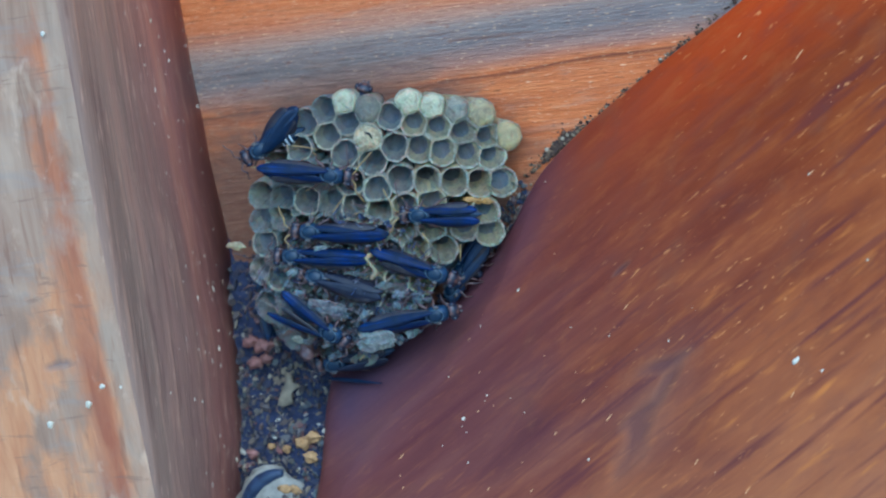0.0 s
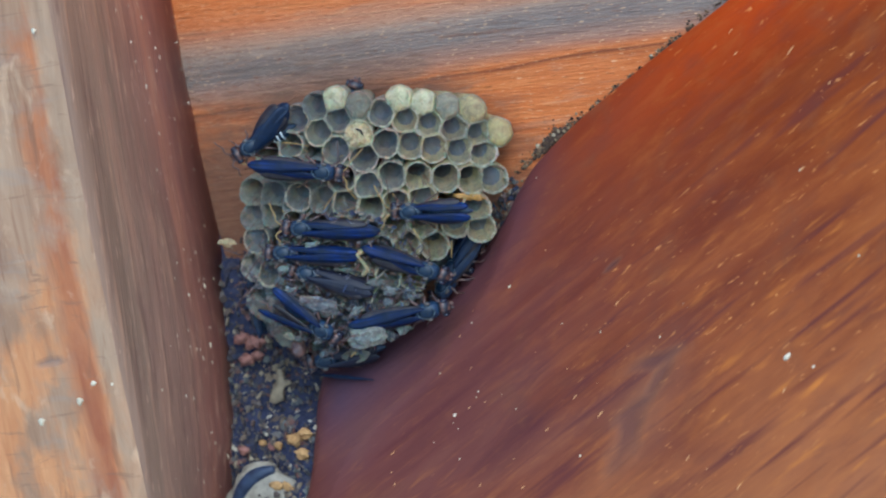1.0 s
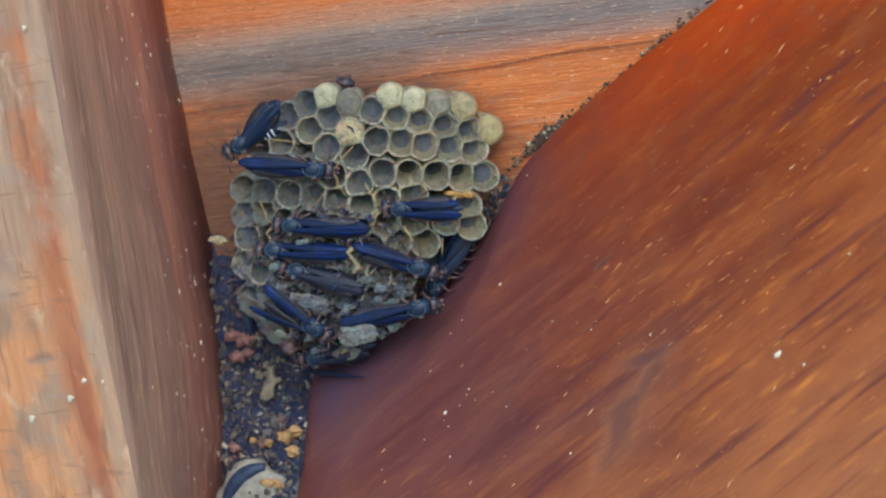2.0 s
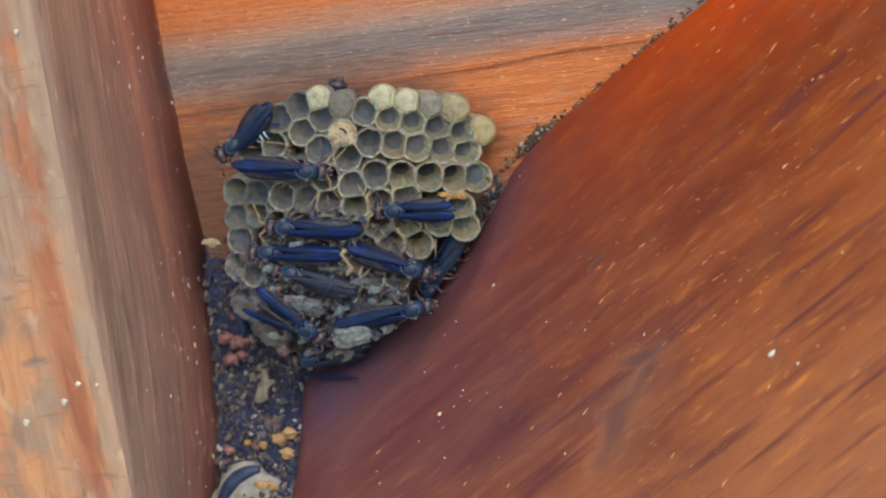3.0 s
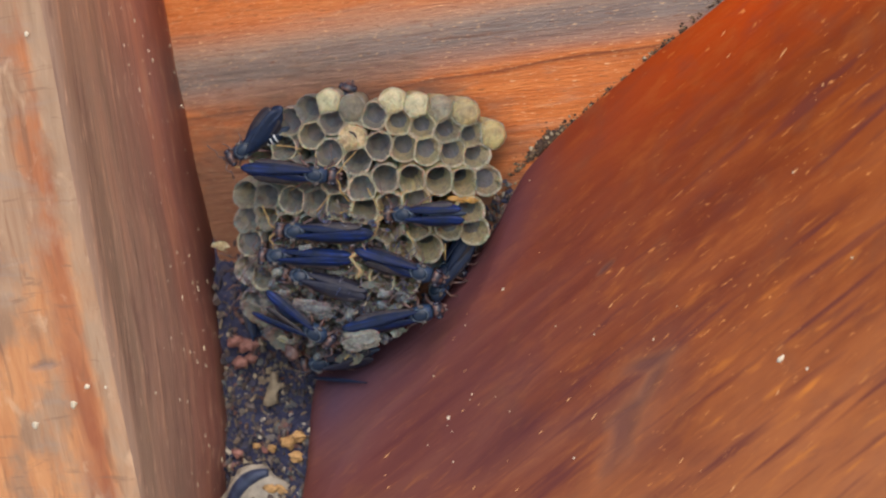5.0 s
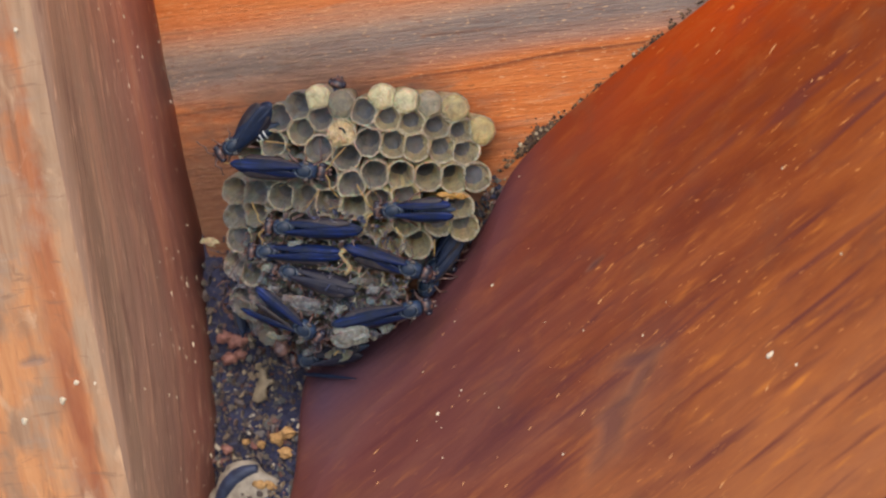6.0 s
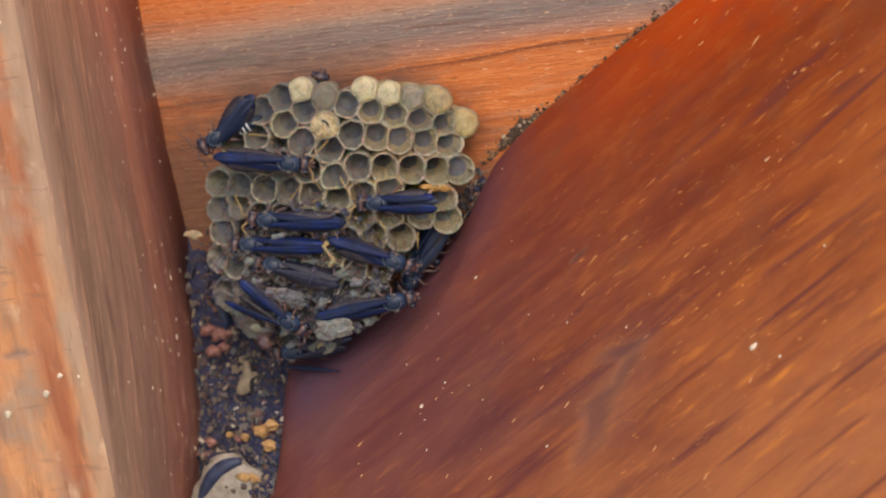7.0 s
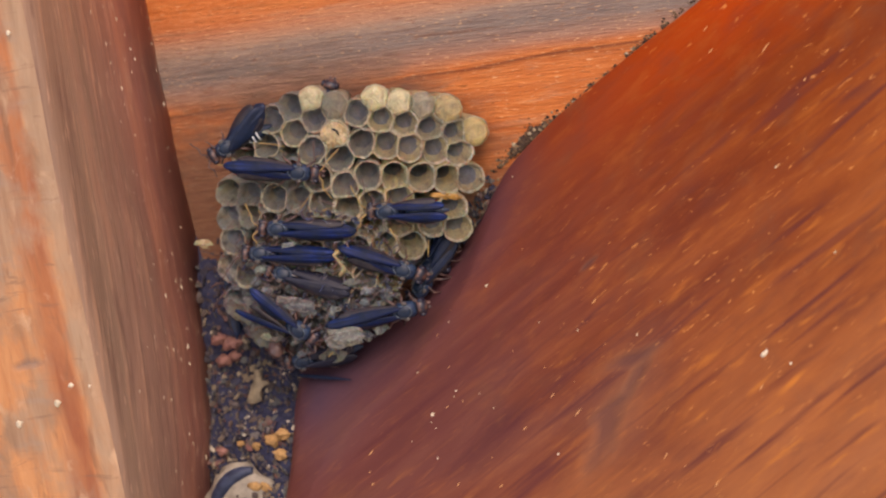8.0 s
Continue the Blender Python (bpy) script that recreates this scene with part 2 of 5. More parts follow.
def brace_wood():
    """Red-brown varnished timber: broad soft clouds of stain, dark seams and orange gleams along the grain."""
    n = Nodes("varnished_brace_wood")
    turn = (0, 0, radians(9))
    fine = n.noise(n.mapped("UV", (120, 800, 1), turn), 1.0, 3, 0.5, 0.5)
    mid = n.noise(n.mapped("UV", (20, 170, 1), turn), 1.0, 4, 0.55, 0.5)
    broad = n.noise(n.mapped("UV", (14, 50, 1), turn), 1.0, 4, 0.55, 0.6)
    patch = n.noise(n.mapped("UV", (16, 22, 1)), 1.0, 3)
    mottle = n.noise(n.mapped("UV", (70, 210, 1), turn), 1.0, 5, 0.62, 0.35)
    u = n.axis(n.mapped("UV", (1, 1, 1)), "X")
    v = n.axis(n.mapped("UV", (1, 1, 1)), "Y")
    sway = n.math("MULTIPLY", n.math("SUBTRACT", broad, 0.5), 0.09)
    # fresher orange-red stain up the timber, older purple-brown below
    warm_part = n.grey(n.math("ADD", n.math("SUBTRACT", u, n.math("MULTIPLY", v, 0.6)), sway), -0.045, 0.035)
    old = n.ramp(mid, [(0.3, (0.095, 0.027, 0.024)), (0.5, (0.122, 0.036, 0.029)), (0.7, (0.150, 0.050, 0.035))])
    red = n.ramp(mid, [(0.3, (0.150, 0.023, 0.005)), (0.5, (0.20, 0.035, 0.006)), (0.7, (0.25, 0.050, 0.008))])
    col = n.mix(warm_part, old, red)
    # richest stain in a strip along the joint
    col = n.mix(n.math("MULTIPLY", n.grey(n.math("ADD", v, n.math("MULTIPLY", sway, 0.3)), 0.020, 0.003, 0.0, 0.85), n.grey(u, 0.005, 0.060)), col, (0.40, 0.046, 0.003))
    worn = n.grey(n.math("ADD", n.math("ADD", v, n.math("MULTIPLY", u, 0.25)), sway), 0.030, 0.088)
    col = n.mix(n.math("MULTIPLY", worn, 0.85), col, n.ramp(mid, [(0.3, (0.222, 0.057, 0.017)), (0.5, (0.295, 0.082, 0.022)), (0.7, (0.37, 0.109, 0.029))]))
    # small clouds in the varnish, grey-brown and orange
    col = n.mix(n.math("MULTIPLY", n.grey(mottle, 0.52, 0.74, 0.0, 0.35), n.grey(u, -0.045, 0.01, 0.25, 1.0)), col, (0.38, 0.112, 0.024))
    col = n.mix(n.grey(mottle, 0.48, 0.28, 0.0, 0.36), col, (0.115, 0.034, 0.024))
    blot = n.noise(n.mapped("UV", (75, 95, 1)), 1.0, 4, 0.6, 0.4)
    col = n.mix(n.grey(blot, 0.54, 0.72, 0.0, 0.38), col, (0.16, 0.060, 0.030))
    # palest and least saturated low on the face
    fade = n.grey(n.math("ADD", v, sway), 0.060, 0.115, 0.0, 0.55)
    col = n.mix(fade, col, (0.42, 0.165, 0.072))
    streaky = n.math("MULTIPLY", n.grey(n.math("ADD", v, sway), 0.012, 0.055, 0.25, 1.0), n.grey(patch, 0.3, 0.65, 0.35, 1.0))
    col = n.mix(n.math("MULTIPLY", n.grey(fine, 0.56, 0.74, 0.0, 0.26), streaky), col, (0.54, 0.19, 0.045))
    col = n.mix(n.math("MULTIPLY", n.grey(fine, 0.43, 0.28, 0.0, 0.26), streaky), col, (0.11, 0.028, 0.02))
    grit = n.noise(n.mapped("UV", (900, 1500, 1), turn), 1.0, 3, 0.6)
    # dark purple seams that open and close along the grain
    seam = n.noise(n.mapped("UV", (20, 300, 1), (0, 0, radians(11))), 1.0, 3, 0.5, 0.3)
    col = n.mix(n.math("MULTIPLY", n.grey(seam, 0.43, 0.32, 0.0, 0.66), n.grey(v, 0.012, 0.035)), col, (0.082, 0.020, 0.024))
    # short bright splinters, and wider orange gleams where the varnish is thin
    dash = n.noise(n.mapped("UV", (210, 1000, 1), turn), 1.0, 3, 0.6, 0.5)
    col = n.mix(n.math("MULTIPLY", n.math("MULTIPLY", n.grey(dash, 0.64, 0.74), n.grey(u, -0.02, 0.02, 0.08, 1.0)), n.grey(patch, 0.38, 0.56)), col, (0.728, 0.290, 0.084))
    glow = n.noise(n.mapped("UV", (70, 420, 1), turn), 1.0, 3, 0.5, 0.2)
    col = n.mix(n.math("MULTIPLY", n.math("MULTIPLY", n.grey(glow, 0.62, 0.78, 0.0, 0.7), n.grey(u, -0.03, 0.03)), n.grey(v, 0.020, 0.05)), col, (0.58, 0.185, 0.032))

    def scar(s, e, long, wide, turned):
        """Soft oval mask about a place on the face."""
        m = n.add("ShaderNodeMapping", Location=(-s, -e, 0))
        n.link(n.coord.outputs["UV"], m.inputs["Vector"])
        r = n.add("ShaderNodeMapping", Rotation=(0, 0, radians(turned)))
        n.link(m.outputs["Vector"], r.inputs["Vector"])
        q = n.add("ShaderNodeMapping", Scale=(1 / long, 1 / wide, 0))
        n.link(r.outputs["Vector"], q.inputs["Vector"])
        d = n.tree.nodes.new("ShaderNodeVectorMath")
        d.operation = "LENGTH"
        n.link(q.outputs["Vector"], d.inputs[0])
        return n.math("ADD", d.outputs["Value"], n.math("MULTIPLY", n.math("SUBTRACT", n.math("ADD", mid, n.math("SUBTRACT", blot, 0.5)), 0.5), 2.4))

    # shade beside the nest put into the colour along the edge, ragged and navy
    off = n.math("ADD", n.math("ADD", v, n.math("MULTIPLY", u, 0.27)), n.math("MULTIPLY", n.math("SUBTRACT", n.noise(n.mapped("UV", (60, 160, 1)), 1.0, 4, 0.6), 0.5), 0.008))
    edge_shade = n.math("MULTIPLY", n.grey(off, 0.0150, -0.0030, 0.0, 0.68), n.math("MULTIPLY", n.grey(u, 0.014, -0.006), n.grey(u, -0.070, -0.058)))
    col = n.mix(edge_shade, col, (0.046, 0.037, 0.066))
    zone = scar(0.003, 0.0535, 0.0105, 0.0055, 18)
    col = n.mix(n.grey(zone, 1.8, 0.4, 0.0, 0.2), col, (0.27, 0.125, 0.075))
    dents = None
    for s, e, long, wide, turned in ((0.0085, 0.0487, 0.0050, 0.0010, -14), (0.0068, 0.0522, 0.0042, 0.0010, 16), (-0.0040, 0.0568, 0.0070, 0.0022, 26), (0.0094, 0.0279, 0.0016, 0.0004, 4)):
        d = scar(s, e, long, wide, turned)
        col = n.mix(n.grey(d, 2.0, 1.1, 0.0, 0.16), col, (0.38, 0.17, 0.08))
        core = n.grey(d, 1.5, 0.4)
        col = n.mix(n.math("MULTIPLY", core, 0.6), col, (0.095, 0.038, 0.036))
        dents = core if dents is None else n.math("MAXIMUM", dents, core)
    height = n.math("SUBTRACT", n.math("ADD", n.math("ADD", n.math("MULTIPLY", fine, 0.6), n.math("MULTIPLY", grit, 0.15)), mid), n.math("MULTIPLY", dents, 1.2))
    n.bump(height, 0.42, 0.0010)
    return n.done(col, n.grey(patch, 0.3, 0.7, 0.45, 0.62), spec=0.09)


def paper(name, light, dark, rough=0.6, blotch=900, relief=1.0):
    """Thin grey wasp paper: clouds and fibre bands, stains, each cell a little different."""
    n = Nodes(name)
    a = n.noise(n.mapped("Object", (1, 1, 1)), blotch * 0.55, 4, 0.6, 0.6)
    b = n.noise(n.mapped("Object", (1, 1, 2.4)), blotch * 1.5, 4, 0.65, 0.8)
    c = n.noise(n.mapped("Object", (1, 1, 1)), blotch * 0.28, 3, 0.5)
    col = n.mix(n.grey(a, 0.34, 0.66), dark, light)
    col = n.mix(n.grey(b, 0.52, 0.72, 0.0, 0.6), col, (light[0] * 1.35, light[1] * 1.33, light[2] * 1.25))
    col = n.mix(n.grey(b, 0.46, 0.30, 0.0, 0.6), col, (dark[0] * 0.6, dark[1] * 0.62, dark[2] * 0.68))
    col = n.mix(n.grey(c, 0.54, 0.72, 0.0, 0.55), col, (light[0] * 0.9, light[1] * 0.74, light[2] * 0.42))
    r = n.random()
    col = n.mix(n.grey(r, 0.0, 0.5, 0.5, 0.0), col, dark)
    col = n.mix(n.grey(r, 0.6, 1.0, 0.0, 0.35), col, (light[0] * 1.1, light[1] * 1.02, light[2] * 0.75))
    n.bump(n.math("ADD", a, b), relief, 0.0007)
    return n.done(col, n.grey(b, 0.3, 0.7, rough - 0.3, rough + 0.05), spec=0.5, Subsurface_Weight=0.5, Subsurface_Scale=0.0014)


def plain(name, light, dark, rough, scale=1500, metal=0.0, spec=0.5, strength=0.2, **more):
    n = Nodes(name)
    a = n.noise(n.mapped("Object", (1, 1, 1)), scale, 4, 0.6)
    col = n.mix(n.grey(a, 0.3, 0.7), dark, light)
    n.bump(a, strength, 0.0002)
    return n.done(col, rough, metal, spec, **more)


def crumb_mix():
    n = Nodes("mixed_debris")
    a = n.noise(n.mapped("Object", (1, 1, 1)), 1800, 3)
    col = n.ramp(n.island(), [(0.0, (0.045, 0.042, 0.06)), (0.18, (0.03, 0.04, 0.085)), (0.32, (0.12, 0.085, 0.07)), (0.46, (0.16, 0.14, 0.115)), (0.58, (0.21, 0.085, 0.07)), (0.68, (0.14, 0.15, 0.145)), (0.78, (0.07, 0.058, 0.068)), (0.88, (0.27, 0.20, 0.13)), (0.955, (0.40, 0.32, 0.21)), (1.0, (0.56, 0.51, 0.42))])
    col = n.mix(n.grey(a, 0.35, 0.7, 0.0, 0.5), col, (0.05, 0.04, 0.04))
    n.bump(a, 0.4, 0.0003)
    return n.done(col, 0.85, spec=0.25)


M_BOARD = board_wood("orange_board_wood", False)
M_STAIN_SHADE = board_wood("stain_shade_board_wood", True)
M_SIDE = post_side_wood()
M_FRONT = post_front_wood()
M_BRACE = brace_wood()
M_PAPER = paper("pale_nest_paper", (0.355, 0.310, 0.222), (0.178, 0.160, 0.128))
M_RIM = paper("pale_cell_rim", (0.62, 0.545, 0.405), (0.235, 0.208, 0.160), blotch=1300)
# warm straw and dim grey papers carry the light and shade across the nest
M_WARM = paper("warm_straw_paper", (0.49, 0.388, 0.20), (0.255, 0.202, 0.115))
M_DIM = paper("dim_grey_paper", (0.25, 0.24, 0.20), (0.125, 0.123, 0.117))
# cell insides use darker papers with depth: recess shade put into the colour
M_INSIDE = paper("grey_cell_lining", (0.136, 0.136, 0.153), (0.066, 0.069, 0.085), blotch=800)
M_DEEP = paper("shaded_cell_floor", (0.100, 0.102, 0.122), (0.042, 0.045, 0.062), blotch=800)
M_FLAP = paper("brown_grey_torn_paper", (0.31, 0.292, 0.285), (0.088, 0.090, 0.112), rough=0.36, blotch=820, relief=0.7)
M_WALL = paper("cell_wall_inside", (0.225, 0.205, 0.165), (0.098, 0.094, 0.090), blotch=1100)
M_STRAW = paper("straw_cell_wall", (0.35, 0.285, 0.16), (0.155, 0.130, 0.09), blotch=1100)
M_CAP = paper("white_silk_cap", (0.56, 0.50, 0.315), (0.35, 0.310, 0.19), 0.5, 500)
M_TANCAP = paper("tan_silk_cap", (0.68, 0.55, 0.34), (0.36, 0.26, 0.14), blotch=1500)
M_DARK = plain("hole_shade", (0.03, 0.025, 0.025), (0.015, 0.012, 0.012), 0.8)
M_BODY = plain("blue_black_shell", (0.020, 0.050, 0.105), (0.014, 0.022, 0.044), 0.36, 2500, spec=0.4)
def wing_skin():
    """Dark smoky blue wing, ribbed along its length, with a satin sheen."""
    n = Nodes("deep_blue_wing")
    vein = n.noise(n.mapped("Object", (60, 1500, 300)), 1.0, 3, 0.5, 0.3)
    spot = n.noise(n.mapped("Object", (1, 1, 1)), 300, 3)
    col = n.ramp(vein, [(0.36, (0.003, 0.006, 0.022)), (0.53, (0.004, 0.013, 0.062)), (0.74, (0.008, 0.034, 0.18))])
    col = n.mix(n.grey(spot, 0.42, 0.66, 0.0, 0.8), col, (0.006, 0.012, 0.026))
    col = n.mix(n.grey(n.random(), 0.55, 1.0, 0.0, 0.5), col, (0.011, 0.018, 0.034))
    n.bump(n.math("ADD", vein, spot), 0.6, 0.0006)
    return n.done(col, n.grey(spot, 0.3, 0.7, 0.28, 0.50), 0.0, 0.16)


def head_skin():
    n = Nodes("mottled_head_shell")
    a = n.noise(n.mapped("Object", (1, 1, 1)), 650, 3)
    col = n.ramp(a, [(0.35, (0.012, 0.018, 0.034)), (0.50, (0.04, 0.028, 0.032)), (0.64, (0.17, 0.078, 0.056))])
    return n.done(col, 0.35, spec=0.5)


M_WING = wing_skin()
M_HEAD = head_skin()
M_LEG = plain("dark_brown_leg", (0.165, 0.088, 0.070), (0.036, 0.026, 0.032), 0.38, 500)
M_ANT = plain("straw_antenna", (0.52, 0.35, 0.12), (0.17, 0.10, 0.04), 0.5, 350)
M_BAND = plain("white_band", (0.70, 0.72, 0.72), (0.5, 0.52, 0.52), 0.5)
M_SEAM = plain("pale_seam", (0.13, 0.17, 0.19), (0.04, 0.055, 0.075), 0.4, 900)
M_NAVY = plain("dark_navy_wing", (0.008, 0.019, 0.052), (0.005, 0.010, 0.024), 0.45, 700, spec=0.25)
M_SMOKE = plain("smoky_wing", (0.044, 0.034, 0.033), (0.010, 0.011, 0.022), 0.4, 450, spec=0.3)
M_PLATE = plain("blue_green_plate", (0.007, 0.022, 0.050), (0.004, 0.009, 0.022), 0.36, 1200, spec=0.4)
M_DUSKY = plain("dusky_wing", (0.020, 0.019, 0.027), (0.006, 0.009, 0.026), 0.42, 380, spec=0.25)
M_ROOT = plain("horn_scale", (0.15, 0.12, 0.10), (0.05, 0.04, 0.04), 0.35, 700)
M_EYE = plain("dark_eye", (0.03, 0.03, 0.05), (0.01, 0.01, 0.02), 0.15)
M_CRUMB = crumb_mix()
M_DIRT = plain("dark_dirt", (0.050, 0.053, 0.094), (0.018, 0.021, 0.048), 0.9, 900, spec=0.2, strength=0.6)
M_RESIN = plain("amber_patch", (0.52, 0.27, 0.06), (0.30, 0.16, 0.05), 0.5, 900)
M_GROOVE = plain("slate_groove", (0.035, 0.05, 0.10), (0.012, 0.018, 0.04), 0.5, 600)
def shed_mix():
    """Shed legs, husks and paper crumbs: dark blue, brown, rust and straw."""
    n = Nodes("shed_bits")
    a = n.noise(n.mapped("Object", (1, 1, 1)), 1300, 3)
    col = n.ramp(n.island(), [(0.0, (0.022, 0.034, 0.095)), (0.28, (0.07, 0.072, 0.10)), (0.40, (0.11, 0.066, 0.058)), (0.52, (0.17, 0.165, 0.165)), (0.66, (0.030, 0.052, 0.13)), (0.82, (0.17, 0.08, 0.05)), (0.92, (0.22, 0.17, 0.11)), (1.0, (0.42, 0.37, 0.28))])
    col = n.mix(n.grey(a, 0.35, 0.7, 0.0, 0.5), col, (0.04, 0.034, 0.036))
    n.bump(a, 0.3, 0.0002)
    return n.done(col, 0.28, spec=0.6)


M_SHED = shed_mix()
def joint_mix():
    n = Nodes("joint_crumbs")
    a = n.noise(n.mapped("Object", (1, 1, 1)), 1500, 3)
    col = n.ramp(n.island(), [(0.0, (0.035, 0.022, 0.018)), (0.45, (0.085, 0.050, 0.032)), (0.72, (0.17, 0.10, 0.055)), (0.9, (0.26, 0.18, 0.10)), (1.0, (0.58, 0.47, 0.32))])
    col = n.mix(n.grey(a, 0.35, 0.7, 0.0, 0.4), col, (0.06, 0.04, 0.035))
    return n.done(col, 0.9, spec=0.2)


M_JOINT = joint_mix()
M_SPOT = plain("brown_spot", (0.10, 0.07, 0.06), (0.05, 0.035, 0.03), 0.8)
M_PINK = plain("pink_pellet", (0.38, 0.175, 0.135), (0.15, 0.062, 0.055), 0.7, 700, strength=0.8)
M_YELLOW = plain("yellow_crumb", (0.52, 0.30, 0.12), (0.30, 0.16, 0.06), 0.90, 1500)
M_SCRAP = plain("pale_scrap", (0.34, 0.265, 0.17), (0.15, 0.115, 0.08), 0.7, 500)
M_WHITE = plain("chalky_white", (0.36, 0.31, 0.24), (0.17, 0.14, 0.105), 0.6, 420)
def fleck_skin():
    n = Nodes("pale_fleck")
    a = n.noise(n.mapped("Object", (1, 1, 1)), 2.0, 3)
    col = n.mix(n.random(), (0.40, 0.34, 0.21), (0.84, 0.70, 0.52))
    col = n.mix(n.grey(a, 0.35, 0.7, 0.0, 0.4), col, (0.42, 0.32, 0.20))
    return n.done(col, 0.6)


M_FLECK = fleck_skin()
M_SPLINTER = plain("pale_splinter", (0.80, 0.44, 0.19), (0.62, 0.30, 0.11), 0.5, 1500)


# ---------------------------------------------------------------- mesh helpers
def mesh_of(name, bm, *mats):
    for f in bm.faces:
        f.smooth = "litter" not in name and name != "chip"
    me = bpy.data.meshes.new(name)
    bm.normal_update()
    bm.to_mesh(me)
    bm.free()
    for m in mats:
        me.materials.append(m)
    return me


def part(name, bm, material, parent=None, label="", m=None):
    """Links a bmesh as one mesh object, under a thing or part if one is given."""
    mats = material if isinstance(material, tuple) else (material,)
    ob = new(name, mesh_of(name, bm, *mats))
    if parent is not None:
        ob.parent = parent
    if m is not None:
        ob.matrix_basis = m
    if label:
        tagged(ob, label)
    return ob


def loft(rings, closed=True, caps=True, bm=None):
    """Skin over rings of points that all have the same count."""
    bm = bm or bmesh.new()
    vs = [[bm.verts.new(p) for p in ring] for ring in rings]
    n = len(vs[0])
    for a, b in zip(vs, vs[1:]):
        for i in range(n if closed else n - 1):
            j = (i + 1) % n
            bm.faces.new((a[i], a[j], b[j], b[i]))
    if caps:
        bm.faces.new(vs[0][::-1])
        bm.faces.new(vs[-1])
    return bm


def tube(points, radii, sides=8, bm=None):
    """A round tapered rod along points."""
    rings = []
    pts = [Vector(p) for p in points]
    for k, p in enumerate(pts):
        d = (pts[min(k + 1, len(pts) - 1)] - pts[max(k - 1, 0)]).normalized()
        side = d.orthogonal().normalized() if k == 0 else (side - d * side.dot(d)).normalized()
        up = d.cross(side)
        r = radii[k] if isinstance(radii, (list, tuple)) else radii
        rings.append([p + (side * math.cos(a) + up * math.sin(a)) * r for a in [2 * math.pi * i / sides for i in range(sides)]])
    return loft(rings, bm=bm)


def spline(ctrl, steps):
    """Smooth curve through control points of any dimension."""
    c = [np.array(p, float) for p in ctrl]
    c = [2 * c[0] - c[1], *c, 2 * c[-1] - c[-2]]
    out = []
    for i in range(1, len(c) - 2):
        p0, p1, p2, p3 = c[i - 1:i + 3]
        for k in range(steps):
            t = k / steps
            out.append(0.5 * (2 * p1 + (p2 - p0) * t + (2 * p0 - 5 * p1 + 4 * p2 - p3) * t * t + (3 * p1 - p0 - 3 * p2 + p3) * t ** 3))
    out.append(c[-2])
    return out


def blob(size, rough=0.15, sub=2, seed=0, centre=(0, 0, 0), bm=None):
    """A lump with its own uneven outline."""
    bm = bm or bmesh.new()
    made = bmesh.ops.create_icosphere(bm, subdivisions=sub, radius=1.0)["verts"]
    off = Vector((seed * 3.7, seed * 1.3, seed * 7.1))
    for v in made:
        k = 1 + rough * 2 * noise.noise(v.co * 1.6 + off) + rough * noise.noise(v.co * 3.7 + off)
        v.co = Vector((v.co.x * size[0], v.co.y * size[1], v.co.z * size[2])) * k + Vector(centre)
    return bm


def flat_chip(bm, at, size, rng):
    """Broken plate with five to seven corners, turned at random, added to bm."""
    n = rng.randint(5, 7)
    turn = pose(0, 0, 0, 90 + rng.uniform(-50, 50), rng.uniform(-50, 50), rng.uniform(0, 360))
    long, thick = rng.uniform(0.7, 1.7), rng.uniform(0.12, 0.35)
    rings = []
    for z, k in ((-thick, 0.85), (0.0, 1.0), (thick, 0.8)):
        rng2 = random.Random(int(size * 1e9) + n)
        rings.append([bm.verts.new(at + turn.to_3x3() @ Vector((size * k * long * rng2.uniform(0.65, 1.1) * math.cos(2 * math.pi * i / n), size * k * rng2.uniform(0.65, 1.1) * math.sin(2 * math.pi * i / n), size * z))) for i in range(n)])
    for a, b in zip(rings, rings[1:]):
        for i in range(n):
            j = (i + 1) % n
            bm.faces.new((a[i], a[j], b[j], b[i]))
    bm.faces.new(rings[0][::-1])
    bm.faces.new(rings[-1])


# ---------------------------------------------------------------- large structure


def build_ground():
    # unseen ground, kept pale to throw fill light up into the shadows
    bm = bmesh.new()
    bmesh.ops.create_grid(bm, x_segments=8, y_segments=8, size=400)
    n = Nodes("pale_bounce_ground")
    a = n.noise(n.mapped("Object", (1, 1, 1)), 3.0, 6)
    b = n.noise(n.mapped("Object", (1, 1, 1)), 40.0, 4)
    col = n.mix(n.grey(a, 0.35, 0.65), (0.50, 0.47, 0.42), (0.38, 0.36, 0.32))
    n.bump(b, 0.5, 0.02)
    ob = part("ground", bm, n.done(col, 0.9))
    tagged(ob, "unseen pale ground with faint stains, added to bounce light up", "ground", kind="structure")


def plank(width, height, thick, seed):
    """Siding plank with eased edges; x along, z up, front face at y = 0."""
    e = 0.0025
    prof = [(thick, 0), (e, 0), (0.0006, 0.0008), (0, e), (0, height - e), (0.0006, height - 0.0008), (e, height), (thick, height)]
    xs = [-width / 2 + width * i / 40 for i in range(41)]
    rings = []
    for x in xs:
        w = 0.0006 * noise.noise(Vector((x * 4, seed, 0)))
        rings.append([(x, y + w if y < thick else y, z) for y, z in prof])
    return loft(rings)


def build_wall():
    wall = new("wall_back")
    tagged(wall, "wall of level orange-stained wooden planks", "wall", kind="structure")
    pitch, low = 0.148, 1.655 - 0.148 * 11
    for k in range(16):
        ob = part("plank", plank(1.6, pitch - 0.003, 0.022, k), M_STAIN_SHADE if k == 11 else M_BOARD, wall)
        ob.location = (0.0, 0.0, low + k * pitch)
    return wall


POST_X = -0.053


